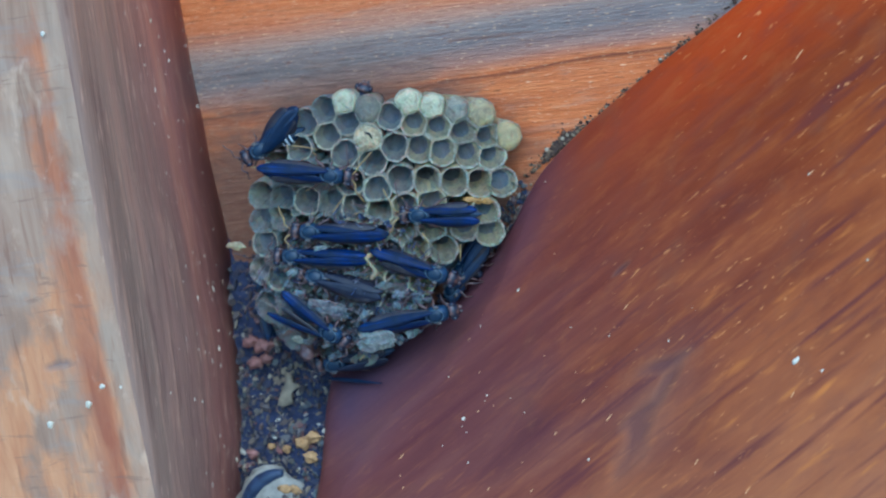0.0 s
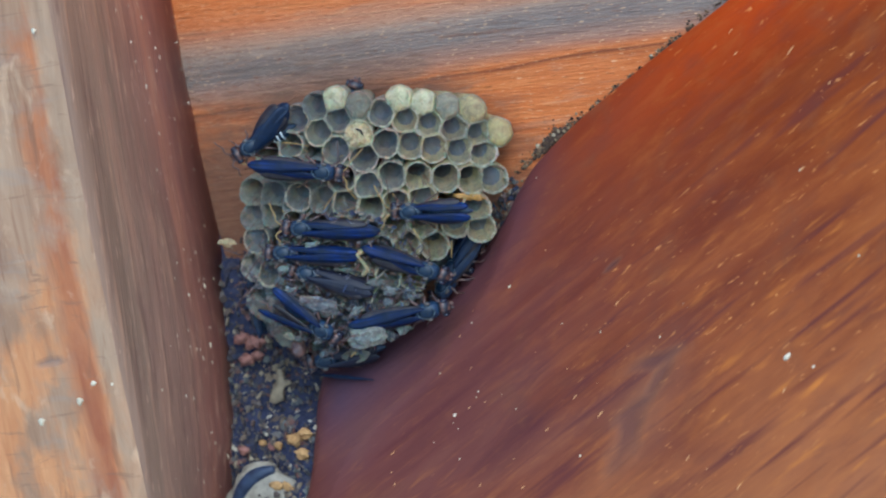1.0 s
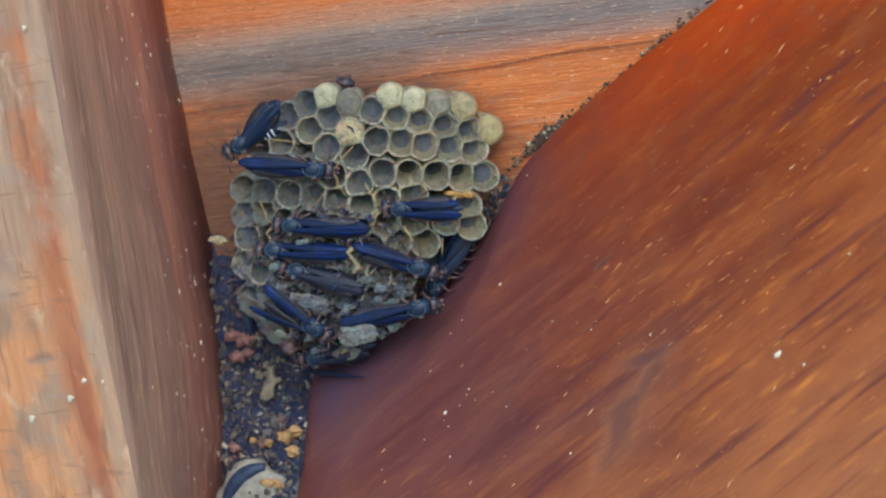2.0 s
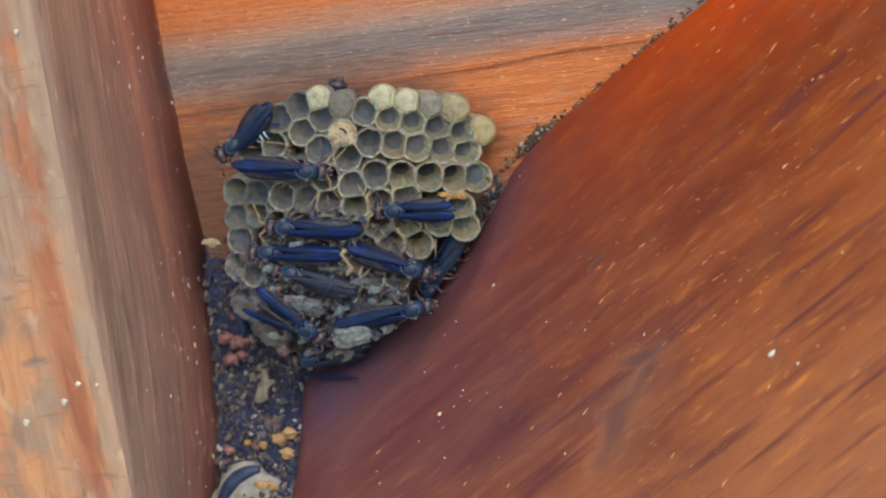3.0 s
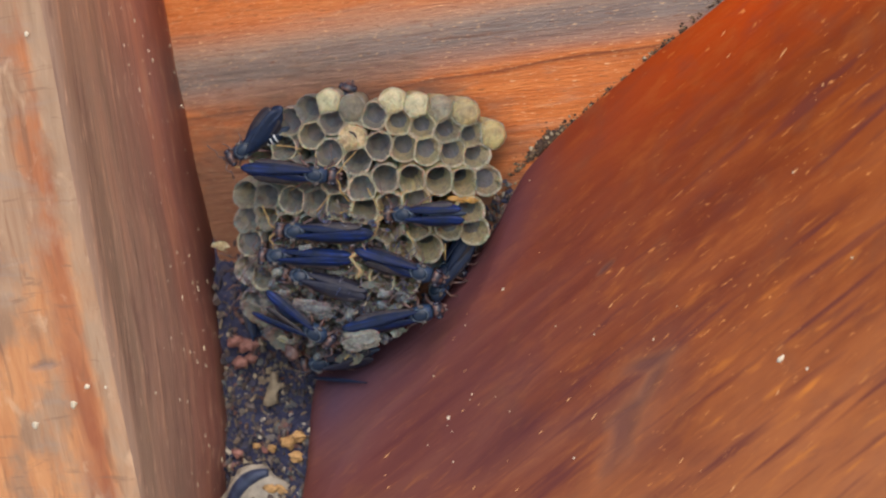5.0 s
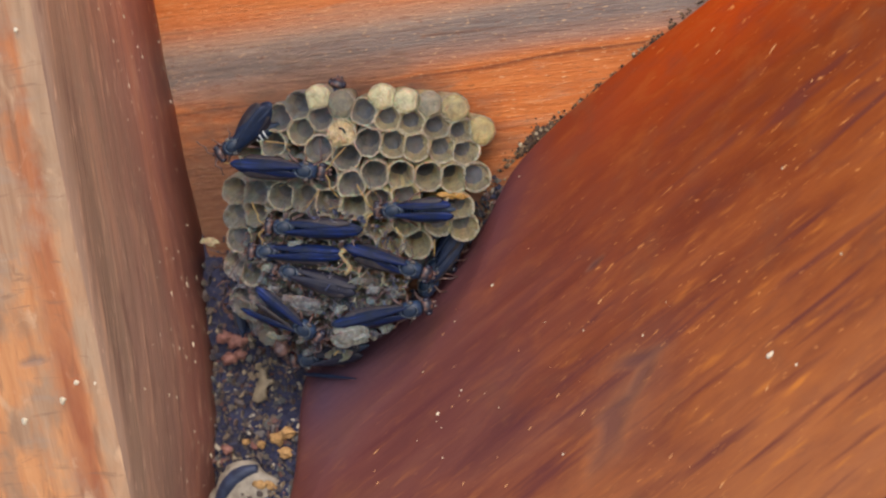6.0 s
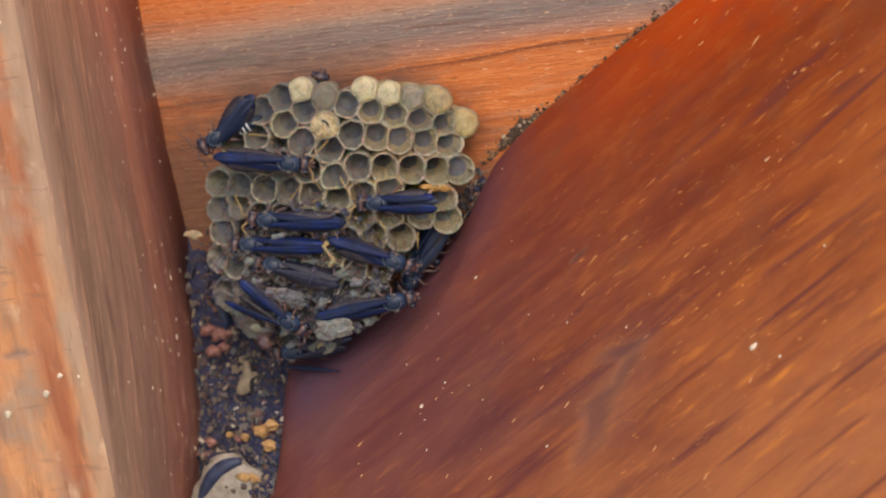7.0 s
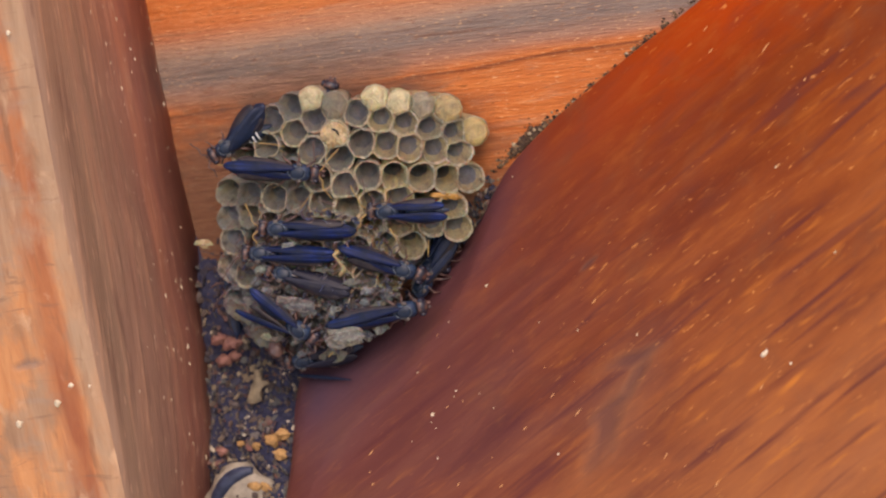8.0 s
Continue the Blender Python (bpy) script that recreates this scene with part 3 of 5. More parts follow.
POST_EDGE = ((1.58, -1.8), (1.651, 1.3), (1.6685, 3.5), (1.6855, 4.7), (1.703, 3.9), (1.7275, 2.1), (1.746, 1.0), (1.77, 0.2), (1.82, 0.0))


def post_swell(z):
    """How far the post's edge at the wall bulges past its outer arris, metres."""
    if z <= POST_EDGE[0][0] or z >= POST_EDGE[-1][0]:
        return (POST_EDGE[0] if z < 1.7 else POST_EDGE[-1])[1] * MM
    for (z1, a), (z2, b) in zip(POST_EDGE, POST_EDGE[1:]):
        if z <= z2:
            k = (z - z1) / (z2 - z1)
            return (a + (b - a) * k * k * (3 - 2 * k)) * MM


def post_side(h, z):
    """x of the post's side face at height z, h metres off the wall."""
    f = h / (0.0462 + (0.068 if z > 1.7117 else 0.130) * (z - 1.7117))
    swell = post_swell(z)
    wave = 0.0005 * noise.noise(Vector((1, 7, z * 18)))
    stops = ((0.0, 1.0, 0.0), (0.25, 0.9, 0.5), (0.5, 0.6, 1.0), (0.75, 0.25, 0.6), (1.0, 0.0, 0.0))
    for (f1, a1, b1), (f2, a2, b2) in zip(stops, stops[1:]):
        if f <= f2:
            k = (f - f1) / (f2 - f1)
            return POST_X + swell * (a1 + (a2 - a1) * k) + wave * (b1 + (b2 - b1) * k)
    return POST_X


def build_post():
    """Squared post against the wall; its outer arris is worn and drifts a little."""
    zs = [0.0, 0.4, 0.8, 1.2, 1.5] + [1.58 + 0.004 * i for i in range(62)] + [1.9, 2.1, 2.368]
    w, e = 0.095, 0.0050
    bm = bmesh.new()
    rings = []
    for z in zs:
        k = max(-0.09, min(0.09, z - 1.7117))
        d = 0.0462 + (0.068 if k > 0 else 0.130) * k + 0.0007 * noise.noise(Vector((0, 3.1, z * 22)))
        c = e * (1.0 + 0.5 * noise.noise(Vector((5.0, 0, z * 35))))
        sx = 0.0005 * noise.noise(Vector((1, 7, z * 18)))
        swell = post_swell(z)
        ring = [(POST_X + swell, 0.0), (POST_X + swell * 0.9 + sx * 0.5, -d * 0.25), (POST_X + swell * 0.6 + sx, -d * 0.5), (POST_X + swell * 0.25 + sx * 0.6, -d * 0.75), (POST_X, -d + c)]
        for a in (22, 45, 68):
            ring.append((POST_X - c + c * math.cos(radians(a)), -d + c - c * math.sin(radians(a))))
        ring += [(POST_X - c, -d), (POST_X - c * 2, -d - 0.0002), (POST_X - w * 0.5, -d + sx), (POST_X - w + c, -d), (POST_X - w, -d + c), (POST_X - w, 0.0)]
        rings.append([(x, y, z) for x, y in ring])
    loft(rings, bm=bm)
    for k, f in enumerate(bm.faces):
        f.material_index = 1 if 6 <= k % 14 <= 11 else 0
    ob = part("post", bm, (M_SIDE, M_FRONT))
    tagged(ob, "upright squared timber post, stained red-brown, pale worn front", "post", kind="structure")
    return ob


# The brace, in mm from a point on its joint with the wall: s runs up along it, e runs across it.
BRACE_O = Vector((0.0230, 0.0, 1.7134))
BRACE_S = Vector((0.8522, 0, 0.5232))
BRACE_E = Vector((0.5232, 0, -0.8522))
# outline of the upper edge as (s, e)
BRACE_EDGE = spline([(880, 1.0), (600, 1.0), (330, 1.0), (200, 1.0), (110, 0.5), (58, 0.0), (40, -0.8), (18, -1.0), (4, 0.2), (-3, 2.4), (-9, 5.0), (-16, 7.4), (-24, 9.7), (-32, 10.9), (-40, 11.4), (-49, 11.9),
                     (-56, 13.2), (-61, 15.4), (-66, 19.2), (-71, 23.0), (-82, 29.2), (-100, 34.5), (-120, 38.5)], 8)
# the broad rounded flank below the edge, where the brace turns in to the wall beside the nest: (s, breadth)
BRACE_FLANK = ((-10, 0), (-18, 1.0), (-24, 2.0), (-32, 3.2), (-40, 4.2), (-49, 5.6), (-54, 7.6), (-58, 10.0), (-62, 12.0), (-65, 12.0), (-68, 9.6), (-71, 6.4), (-74, 3.6), (-79, 1.2), (-86, 0))


def brace_flank(s):
    for (s1, k1), (s2, k2) in zip(BRACE_FLANK, BRACE_FLANK[1:]):
        if s2 <= s <= s1:
            return k1 + (k2 - k1) * (s1 - s) / (s1 - s2)
    return 0.0


def brace_off(s, e):
    """How far the face stands off the wall, mm: it leans out across, and bows out towards the post."""
    bow = 0.0028 * min(s, 0) ** 2 if s > -90 else 22.7 + 0.504 * (-90 - s)
    return 2.0 + 0.55 * e - 0.0012 * e * e + bow


def brace_point(s, e, lift=0.0):
    return BRACE_O + (BRACE_S * s + BRACE_E * e) * MM + Vector((0, -(brace_off(s, e) + lift) * MM, 0))


def build_brace():
    bm = bmesh.new()
    uv = bm.loops.layers.uv.new("grain")
    rings, coords = [], []
    for s, e0 in BRACE_EDGE:
        ring, cs = [], []
        top = brace_off(s, e0)
        r = max(0.3, min(10.0 if s < 0 else 5.0, top * (0.45 + 0.35 * max(0.0, min(1.0, (-4 - s) / 12)))))
        flat = BRACE_O + (BRACE_S * s + BRACE_E * e0) * MM
        wide = brace_flank(s)
        rim = (top - r) * (1 - 0.85 * min(1.0, wide / 4))
        prof = [(0.3 - wide, -4.0), (0.1 - wide, rim * 0.25), (-wide, rim)]
        for a in (12, 24, 36, 48, 60, 72):
            round_out = r * 0.9 * (1 - math.cos(radians(a)))
            prof.append((round_out - wide * (1 - a / 84) ** 1.1, rim + (top - rim) * math.sin(radians(a))))
        for k in range(1, 70):
            g = r * 0.9 + 165 * (k / 69) ** 1.25
            wave = 0.55 * noise.noise(Vector((s * 0.018, (e0 + g) * 0.06, 0))) + 0.16 * noise.noise(Vector((s * 0.05, (e0 + g) * 0.3, 7)))
            prof.append((g, brace_off(s, e0 + g) + wave * min(1, g / 12)))
        g, h = prof[-1]
        prof += [(g + 8, h - 8), (g + 10, h * 0.5), (g + 10, -4.0)]
        for g, h in prof:
            ring.append(bm.verts.new(flat + BRACE_E * (g * MM) + Vector((0, -h * MM, 0))))
            cs.append((s * MM, (e0 + g) * MM))
        rings.append(ring)
        coords.append(cs)
    n = len(rings[0])
    for a, b, ca, cb in zip(rings, rings[1:], coords, coords[1:]):
        for i in range(n):
            j = (i + 1) % n
            f = bm.faces.new((a[i], b[i], b[j], a[j]))
            for loop, c in zip(f.loops, (ca[i], cb[i], cb[j], ca[j])):
                loop[uv].uv = c
    bm.faces.new(rings[0][::-1])
    bm.faces.new(rings[-1])
    bmesh.ops.recalc_face_normals(bm, faces=bm.faces)
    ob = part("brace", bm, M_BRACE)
    tagged(ob, "curved diagonal wooden brace with red-brown varnish and pale flecks", "brace", kind="structure")
    return ob


def fleck_mesh(seed, mat):
    return mesh_of("fleck", blob((1.0, 0.72, 0.45), 0.3, 2, seed), mat)


def build_flecks(brace, post):
    """Spots of dried paint and droppings on the two timbers, and glints drawn as flecks on the post's side."""
    shapes = [fleck_mesh(k, M_FLECK) for k in range(5)]
    slivers = [fleck_mesh(k, M_SPLINTER) for k in range(5, 8)]
    rng = random.Random(21)

    def fleck(parent, at, q, size, turn=45, spread=25, long=1.0, kinds=shapes):
        ob = new("fleck", rng.choice(kinds))
        ob.parent = parent
        ob.matrix_basis = Matrix.Translation(at) @ q @ pose(0, 0, 0, 0, 0, turn + rng.uniform(-spread, spread)) @ Matrix.Diagonal((size * long * MM, size * MM / long ** 0.5, size * MM, 1))

    face = Vector((-0.25, -0.87, 0.42)).to_track_quat("Z", "Y").to_matrix().to_4x4()
    spots = [(-13.3, 17.4, 0.35), (-15.7, 22.0, 0.29), (-15.7, 23.7, 0.23), (-24.1, 18.4, 0.23), (-6.2, 30.7, 0.35), (-1.7, 26.4, 0.29), (8.2, 25.5, 0.35), (7.3, 26.3, 0.23), (0.7, 37.1, 0.23), (11.9, 45.6, 0.29), (-34.7, 22.7, 0.23), (-35.5, 31.7, 0.52), (-36.4, 32.8, 0.23), (-36.1, 34.4, 0.23), (-41.8, 33.5, 0.23), (-28.9, 30.9, 0.35), (-29.8, 31.5, 0.29), (-24.6, 34.4, 0.23), (-23.2, 38.6, 0.17), (-15.2, 54.4, 0.29), (-38.4, 39.6, 0.23), (19.6, 43.4, 0.29), (20.0, 44.4, 0.23), (34.0, 64.6, 0.92), (37.7, 69.3, 0.35), (-27.8, 19.3, 0.17), (2.3, 2.8, 0.17), (56.9, 57.8, 0.35), (54.7, 37.1, 0.35), (43.6, 80.1, 0.35)]
    for s, e, size in spots:
        fleck(brace, brace_point(s, e), face, size)
    # short pale splinters that lie along the grain
    dashes = [(-27.8, 19.1, 0.2), (-23.9, 24.6, 0.18), (-28.5, 26.1, 0.2), (-14.3, 31.9, 0.2), (-28.6, 33.5, 0.22), (-32.2, 32.4, 0.25), (-50.5, 30.0, 0.22), (-52.8, 35.5, 0.25), (-36.8, 46.5, 0.2), (-29.0, 52.3, 0.2),
              (6.8, 34.6, 0.22), (4.9, 42.8, 0.2), (-7.4, 50.3, 0.28), (64.5, 16.8, 0.34), (55.0, 5.5, 0.2), (53.8, 9.9, 0.2), (68.6, 27.1, 0.22), (55.3, 37.2, 0.34), (33.9, 24.6, 0.2), (26.0, 6.8, 0.16),
              (23.2, 6.5, 0.16), (14.9, 16.3, 0.2), (45.2, 59.7, 0.22), (30.0, 69.4, 0.25), (5.2, 68.2, 0.22), (11.9, 78.8, 0.25), (-10.6, 44.3, 0.26), (-19.1, 46.0, 0.2)]
    for s, e, size in dashes:
        fleck(brace, brace_point(s, e), face, size, 52, 10, rng.uniform(1.8, 3.4), slivers)
    for k in range(34):
        s, e = rng.uniform(-60, 95), rng.uniform(4, 95)
        fleck(brace, brace_point(s, e + 12), face, rng.choice((0.08, 0.1, 0.12, 0.16)), 52, 14, rng.uniform(1.2, 2.6), slivers)
    side = Vector((1, 0, 0)).to_track_quat("Z", "Y").to_matrix().to_4x4()
    for h, z, size in [(14.1, 54.6, 0.26), (9.3, 45.7, 0.27), (13.6, 46.2, 0.17), (11.6, 43.2, 0.17), (12.0, 27.8, 0.15), (3.0, 25.9, 0.2), (4.2, 21.1, 0.18), (18.9, 23.2, 0.2), (5.3, 9.2, 0.2), (15.2, 5.8, 0.2), (11.1, 4.5, 0.22), (18.4, 3.5, 0.2),
                       (20.2, 0.6, 0.17), (13.3, 3.4, 0.17), (9.8, -2.8, 0.42), (18.9, -14.0, 0.2), (16.8, -15.0, 0.2), (11.7, -15.2, 0.34), (11.7, -18.8, 0.22), (22.1, -23.9, 0.22), (19.4, -24.9, 0.24), (30.1, -21.0, 0.28), (14.2, -33.2, 0.2), (13.1, -35.6, 0.26), (7.9, -39.5, 0.4), (20.3, -39.8, 0.2), (11.4, -45.2, 0.22)]:
        fleck(post, Vector((post_side(h * MM, 1.7 + z * MM), -h * MM, 1.7 + z * MM)), side, size, 90, 14, rng.uniform(1.1, 2.0))
    # small upright flecks drawn as glints on the side face
    for k in range(60):
        h, z = min(42, max(1, rng.gauss(14, 8))) * MM, 1.7 + rng.uniform(-56, 62) * MM
        fleck(post, Vector((post_side(h, z), -h, z)), side, rng.choice((0.09, 0.12, 0.15, 0.2, 0.26)), 90, 12, rng.uniform(1.2, 2.8))
    front = Vector((0, -1, 0)).to_track_quat("Z", "Y").to_matrix().to_4x4()
    for x, z, size in [(-62.9, -19.8, 0.72), (-72.7, -23.4, 0.72), (-59.1, -16.4, 0.5), (-57.6, 56.4, 0.5), (-54.8, -16.8, 0.3)]:
        k = 1.7 + z * MM - 1.7117
        fleck(post, Vector((x * MM, -(0.0467 + 0.068 * k), 1.7 + z * MM)), front, size * 1.25)


build_ground()
build_wall()
POST = build_post()
BRACE = build_brace()
build_flecks(BRACE, POST)

# ---------------------------------------------------------------- the nest
NEST_AT = Vector((-0.0050, -0.0183, 1.7162))
NEST_OUT = Vector((-0.2237, 0.9690, -0.1045))
NEST = look(NEST_AT, NEST_AT + NEST_OUT, -6.8)
FAN = Vector((-3.0, 23.0, -46.0))


def comb_depth(u, v):
    """How far the comb's mouth falls back towards its rim, mm."""
    return -0.0065 * (u * u + (v + 4) ** 2)


def comb_cells(sites, reach=3.05):
    """For each site (u, v) the outline of its share of the comb, as radii at 36 even angles."""
    out = []
    angles = [2 * math.pi * i / 36 for i in range(36)]
    for i, (u, v) in enumerate(sites):
        near = [(a - u, b - v) for j, (a, b) in enumerate(sites) if j != i and math.hypot(a - u, b - v) < 2.2 * reach]
        radii = []
        for t in angles:
            r = reach * (1 + 0.06 * noise.noise(Vector((math.cos(t) * 2, math.sin(t) * 2, i * 3.7))))
            for a, b in near:
                c = a * math.cos(t) + b * math.sin(t)
                if c > 1e-6:
                    r = min(r, 0.5 * (a * a + b * b) / c)
            radii.append(r)
        out.append(radii)
    return out


def lip_height(u, v, rag):
    """Mouth of the comb with its uneven paper lip, mm."""
    return comb_depth(u, v) + 0.6 * noise.noise(Vector((u * 0.33, v * 0.33, 2))) + rag * (noise.noise(Vector((u * 1.1, v * 1.1, 6))) + 0.8 * noise.noise(Vector((u * 2.6, v * 2.6, 9))))


def cell_bm(u, v, radii, floor, rag, length=8.0, lift=0.0):
    """One paper cell: outer wall, rolled lip, inner wall that narrows, and a floor."""
    n = len(radii)
    z0 = comb_depth(u, v)
    axis = (Vector((u, v, z0)) - FAN).normalized()

    def ring(inset, down, scale=1.0, follow=1.0, flat=0.0):
        pts = []
        mean = sum(radii) / n
        for k, r in enumerate(radii):
            t = 2 * math.pi * k / n
            uneven = 1 + 0.4 * noise.noise(Vector(((u + r * math.cos(t)) * 0.9, (v + r * math.sin(t)) * 0.9, 11))) + 0.3 * noise.noise(Vector(((u + r * math.cos(t)) * 2.1, (v + r * math.sin(t)) * 2.1, 3)))
            r = ((r * (1 - flat) + mean * 0.93 * flat) - inset * uneven) * scale
            x, y = r * math.cos(t), r * math.sin(t)
            z = z0 + (lip_height(u + x, v + y, rag) - z0) * follow + lift
            q = Vector((u + x, v + y, z)) - axis * down
            pts.append((q - Vector((u, v, z0))) * MM)
        return pts

    rings = [ring(0.1, length, 0.72, 0, 0.5), ring(0.0, length * 0.5, 0.86, 0.2, 0.2), ring(-0.02, 1.2, 1.0, 0.95), ring(-0.03, 0.06), ring(0.05, 0.0), ring(0.16, 0.05, 1, 1, 0.05), ring(0.30, 0.28, 1, 1, 0.22),
             ring(0.42, 0.9, 1, 0.9, 0.42), ring(0.50, floor * 0.5, 0.96, 0.4, 0.65), ring(0.6, floor * 0.82, 0.90, 0.1, 0.85), ring(0.75, floor, 0.66, 0, 0.95), ring(0.8, floor + 0.25, 0.34, 0, 1)]
    bm = loft(rings)
    bm.faces.ensure_lookup_table()
    # inner wall and floor rows take the papers that hold the recess shade
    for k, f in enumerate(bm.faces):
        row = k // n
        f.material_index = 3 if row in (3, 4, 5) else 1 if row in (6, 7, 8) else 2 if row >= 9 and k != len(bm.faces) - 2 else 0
    return bm


def cell_pose(u, v, lift=0.0, lean=1.0, spin=0.0):
    at = Vector((u, v, comb_depth(u, v) + lift))
    axis = (at - FAN * (1.0 / max(lean, 0.05))).normalized()
    q = axis.to_track_quat("Z", "Y").to_matrix().to_4x4()
    return Matrix.Translation(at * MM) @ q @ pose(0, 0, 0, 0, 0, spin)


def cap_bm(kind, seed, radii):
    """Silk lid that fills its cell: a low uneven dome with flat facets, or a torn, crumbling one (kind 1)."""
    rings = []
    n = len(radii)
    for f, z in ((0.99, -1.5), (1.0, -0.3), (0.93, 0.35), (0.74, 0.72), (0.5, 0.95), (0.28, 1.05), (0.1, 1.1)):
        ring = []
        for i, r in enumerate(radii):
            a = 2 * math.pi * i / n
            k = f * (min(r, 3.0) - (0.25 if kind else 0.0))
            x, y = k * math.cos(a), k * math.sin(a)
            dz = 0.34 * noise.noise(Vector((x * 0.55, y * 0.55, seed))) + 0.12 * noise.noise(Vector((x * 1.6, y * 1.6, seed)))
            if kind:
                dz += 0.5 * noise.noise(Vector((x * 1.5, y * 1.3, seed + 4))) - 0.45 * math.exp(-((math.hypot(x, y) - 1.7) / 0.35) ** 2)
            ring.append((x * MM, y * MM, (z * (0.55 if kind else 0.85) + dz) * MM))
        rings.append(ring)
    return loft(rings)


def build_nest():
    nest = new("paper_wasp_nest")
    nest.matrix_basis = NEST
    tagged(nest, "grey-green paper wasp nest of open six-sided cells", "wasp nest")
    rng = random.Random(4)

    # rows of the comb: first cell, step to the next, how many, depth of the cells
    rows = [
        ((-6.6, 16.9), (4.9, -1.4), 2, 0), ((6.7, 16.9), (4.8, -0.8), 4, 0), ((-10.9, 15.3), (5.0, -2.3), 2, 0), ((3.1, 14.2), (4.9, -1.1), 5, 0),
        ((26.6, 10.2), (0.0, -0.0), 1, 0), ((-15.1, 13.1), (4.9, -3.1), 2, 0), ((-1.2, 9.3), (5.4, -1.5), 2, 1), ((9.5, 7.7), (4.8, -0.6), 4, 0),
        ((-21.2, 6.8), (5.0, 0.5), 2, 1), ((-6.0, 6.6), (5.7, -1.6), 2, 1), ((5.8, 1.5), (5.3, -0.3), 4, 1), ((25.7, 0.5), (0.0, -0.0), 1, 0),
        ((-15.7, 2.8), (5.3, -1.4), 2, 1), ((-4.8, 0.9), (5.7, -1.6), 2, 1), ((-24.3, -1.7), (4.8, -0.8), 2, 1), ((-14.0, -3.2), (5.1, -0.5), 3, 1),
        ((1.6, -5.1), (5.1, 0.9), 3, 1), ((-19.9, -6.2), (0.0, -0.0), 1, 1), ((-24.1, -7.4), (0.2, -4.5), 2, 0), ((-15.1, -8.5), (5.2, -0.5), 4, 1),
        ((6.3, -9.3), (5.7, 0.8), 2, 1), ((18.6, -8.5), (0.0, -0.0), 1, 0), ((22.7, -5.4), (0.7, -3.9), 2, 0), ((13.9, -12.7), (-5.2, -0.2), 4, 1),
        ((-6.4, -13.8), (-5.2, -0.7), 3, 1), ((-20.7, -18.4), (5.2, -0.7), 5, 1), ((4.8, -19.3), (4.5, -0.2), 2, 1)]
    sites, kinds = [], []
    for (u, v), (du, dv), count, deep in rows:
        for i in range(count):
            sites.append((u + du * i + rng.uniform(-0.25, 0.25), v + dv * i + rng.uniform(-0.25, 0.25)))
            kinds.append(((rng.uniform(4.2, 6.4) if deep else rng.uniform(2.2, 3.6)) * rng.choice((1, 1, 1, 0.6)), 0.9, rng.uniform(-0.45, 0.35)))
    # torn cells that droop along the lower margin
    for u, v, lift in ((-19.8, -24.4, 0.2), (-14.0, -24.7, -1.6), (-8.2, -24.7, -0.8), (-16.8, -31.2, -1.0), (-7.3, -30.6, -2.2), (-2.8, -23.8, -1.4), (2.8, -24.4, -1.4), (-11.8, -35.0, -4.6),
                       (-5.1, -34.4, -4.0), (7.8, -23.8, -2.0), (-25.0, -17.4, -2.4), (-24.0, -24.7, -1.6), (-20.6, -29.3, -3.6)):
        sites.append((u, v))
        kinds.append((rng.uniform(2.6, 4.2), 1.7, lift))
    for (u, v), radii, (floor, rag, lift) in zip(sites, comb_cells(sites), kinds):
        # right cells warmer, left ones dimmer: fall of light put into the paper colour
        warm_part = u + 7 * noise.noise(Vector((u * 0.15, v * 0.15, 8))) > 6
        dim_side = u + 9 * noise.noise(Vector((u * 0.12, v * 0.12, 5))) < -8
        part("cell", cell_bm(u, v, radii, floor, rag, 9.5, lift), (M_FLAP if rag > 1 else M_DIM if dim_side else M_WARM if warm_part else M_PAPER, M_FLAP if rag > 1 else M_STRAW if warm_part else M_WALL, M_DEEP if floor > 5.4 else M_INSIDE, M_FLAP if rag > 1 else M_DIM if dim_side and rng.random() < 0.5 else M_RIM), nest, m=Matrix.Translation(Vector((u, v, comb_depth(u, v))) * MM))
    # torn flaps of paper hanging among the lower cells
    flaps = []
    for k in range(5):
        bm = bmesh.new()
        top = []
        for z in (0.0, -0.10):
            rows = []
            for i in range(7):
                row = []
                for j in range(5):
                    a = (i / 6 - 0.5) * 2.9
                    w = math.sqrt(max(0.12, 1 - 0.8 * ((j - 2) / 2) ** 2)) + 0.35 * noise.noise(Vector((i * 0.9, j * 1.1, k * 4.0)))
                    row.append(bm.verts.new(((2.4 + z) * math.sin(a) * w * MM, (j - 2) * 1.2 * MM, ((2.0 + z) * math.cos(a) - 1.2 + 0.3 * noise.noise(Vector((i * 0.5, j * 0.6, k * 3.0 + 8)))) * MM)))
                rows.append(row)
            top.append(rows)
        for rows in top:
            for a, b in zip(rows, rows[1:]):
                for j in range(4):
                    bm.faces.new((a[j], a[j + 1], b[j + 1], b[j]))
        rim = [(i, 0) for i in range(7)] + [(6, j) for j in range(1, 5)] + [(i, 4) for i in range(5, -1, -1)] + [(0, j) for j in range(3, 0, -1)]
        for (i1, j1), (i2, j2) in zip(rim, rim[1:] + rim[:1]):
            bm.faces.new((top[0][i1][j1], top[0][i2][j2], top[1][i2][j2], top[1][i1][j1]))
        bmesh.ops.recalc_face_normals(bm, faces=bm.faces)
        flaps.append(mesh_of("paper_flap", bm, M_FLAP))
    for k in range(22):
        a, r = rng.uniform(0, 2 * math.pi), math.sqrt(rng.random())
        u, v = -4.5 + 17 * r * math.cos(a), -23.5 + 12.5 * r * math.sin(a)
        ob = new("paper_flap", flaps[k % 5])
        ob.parent = nest
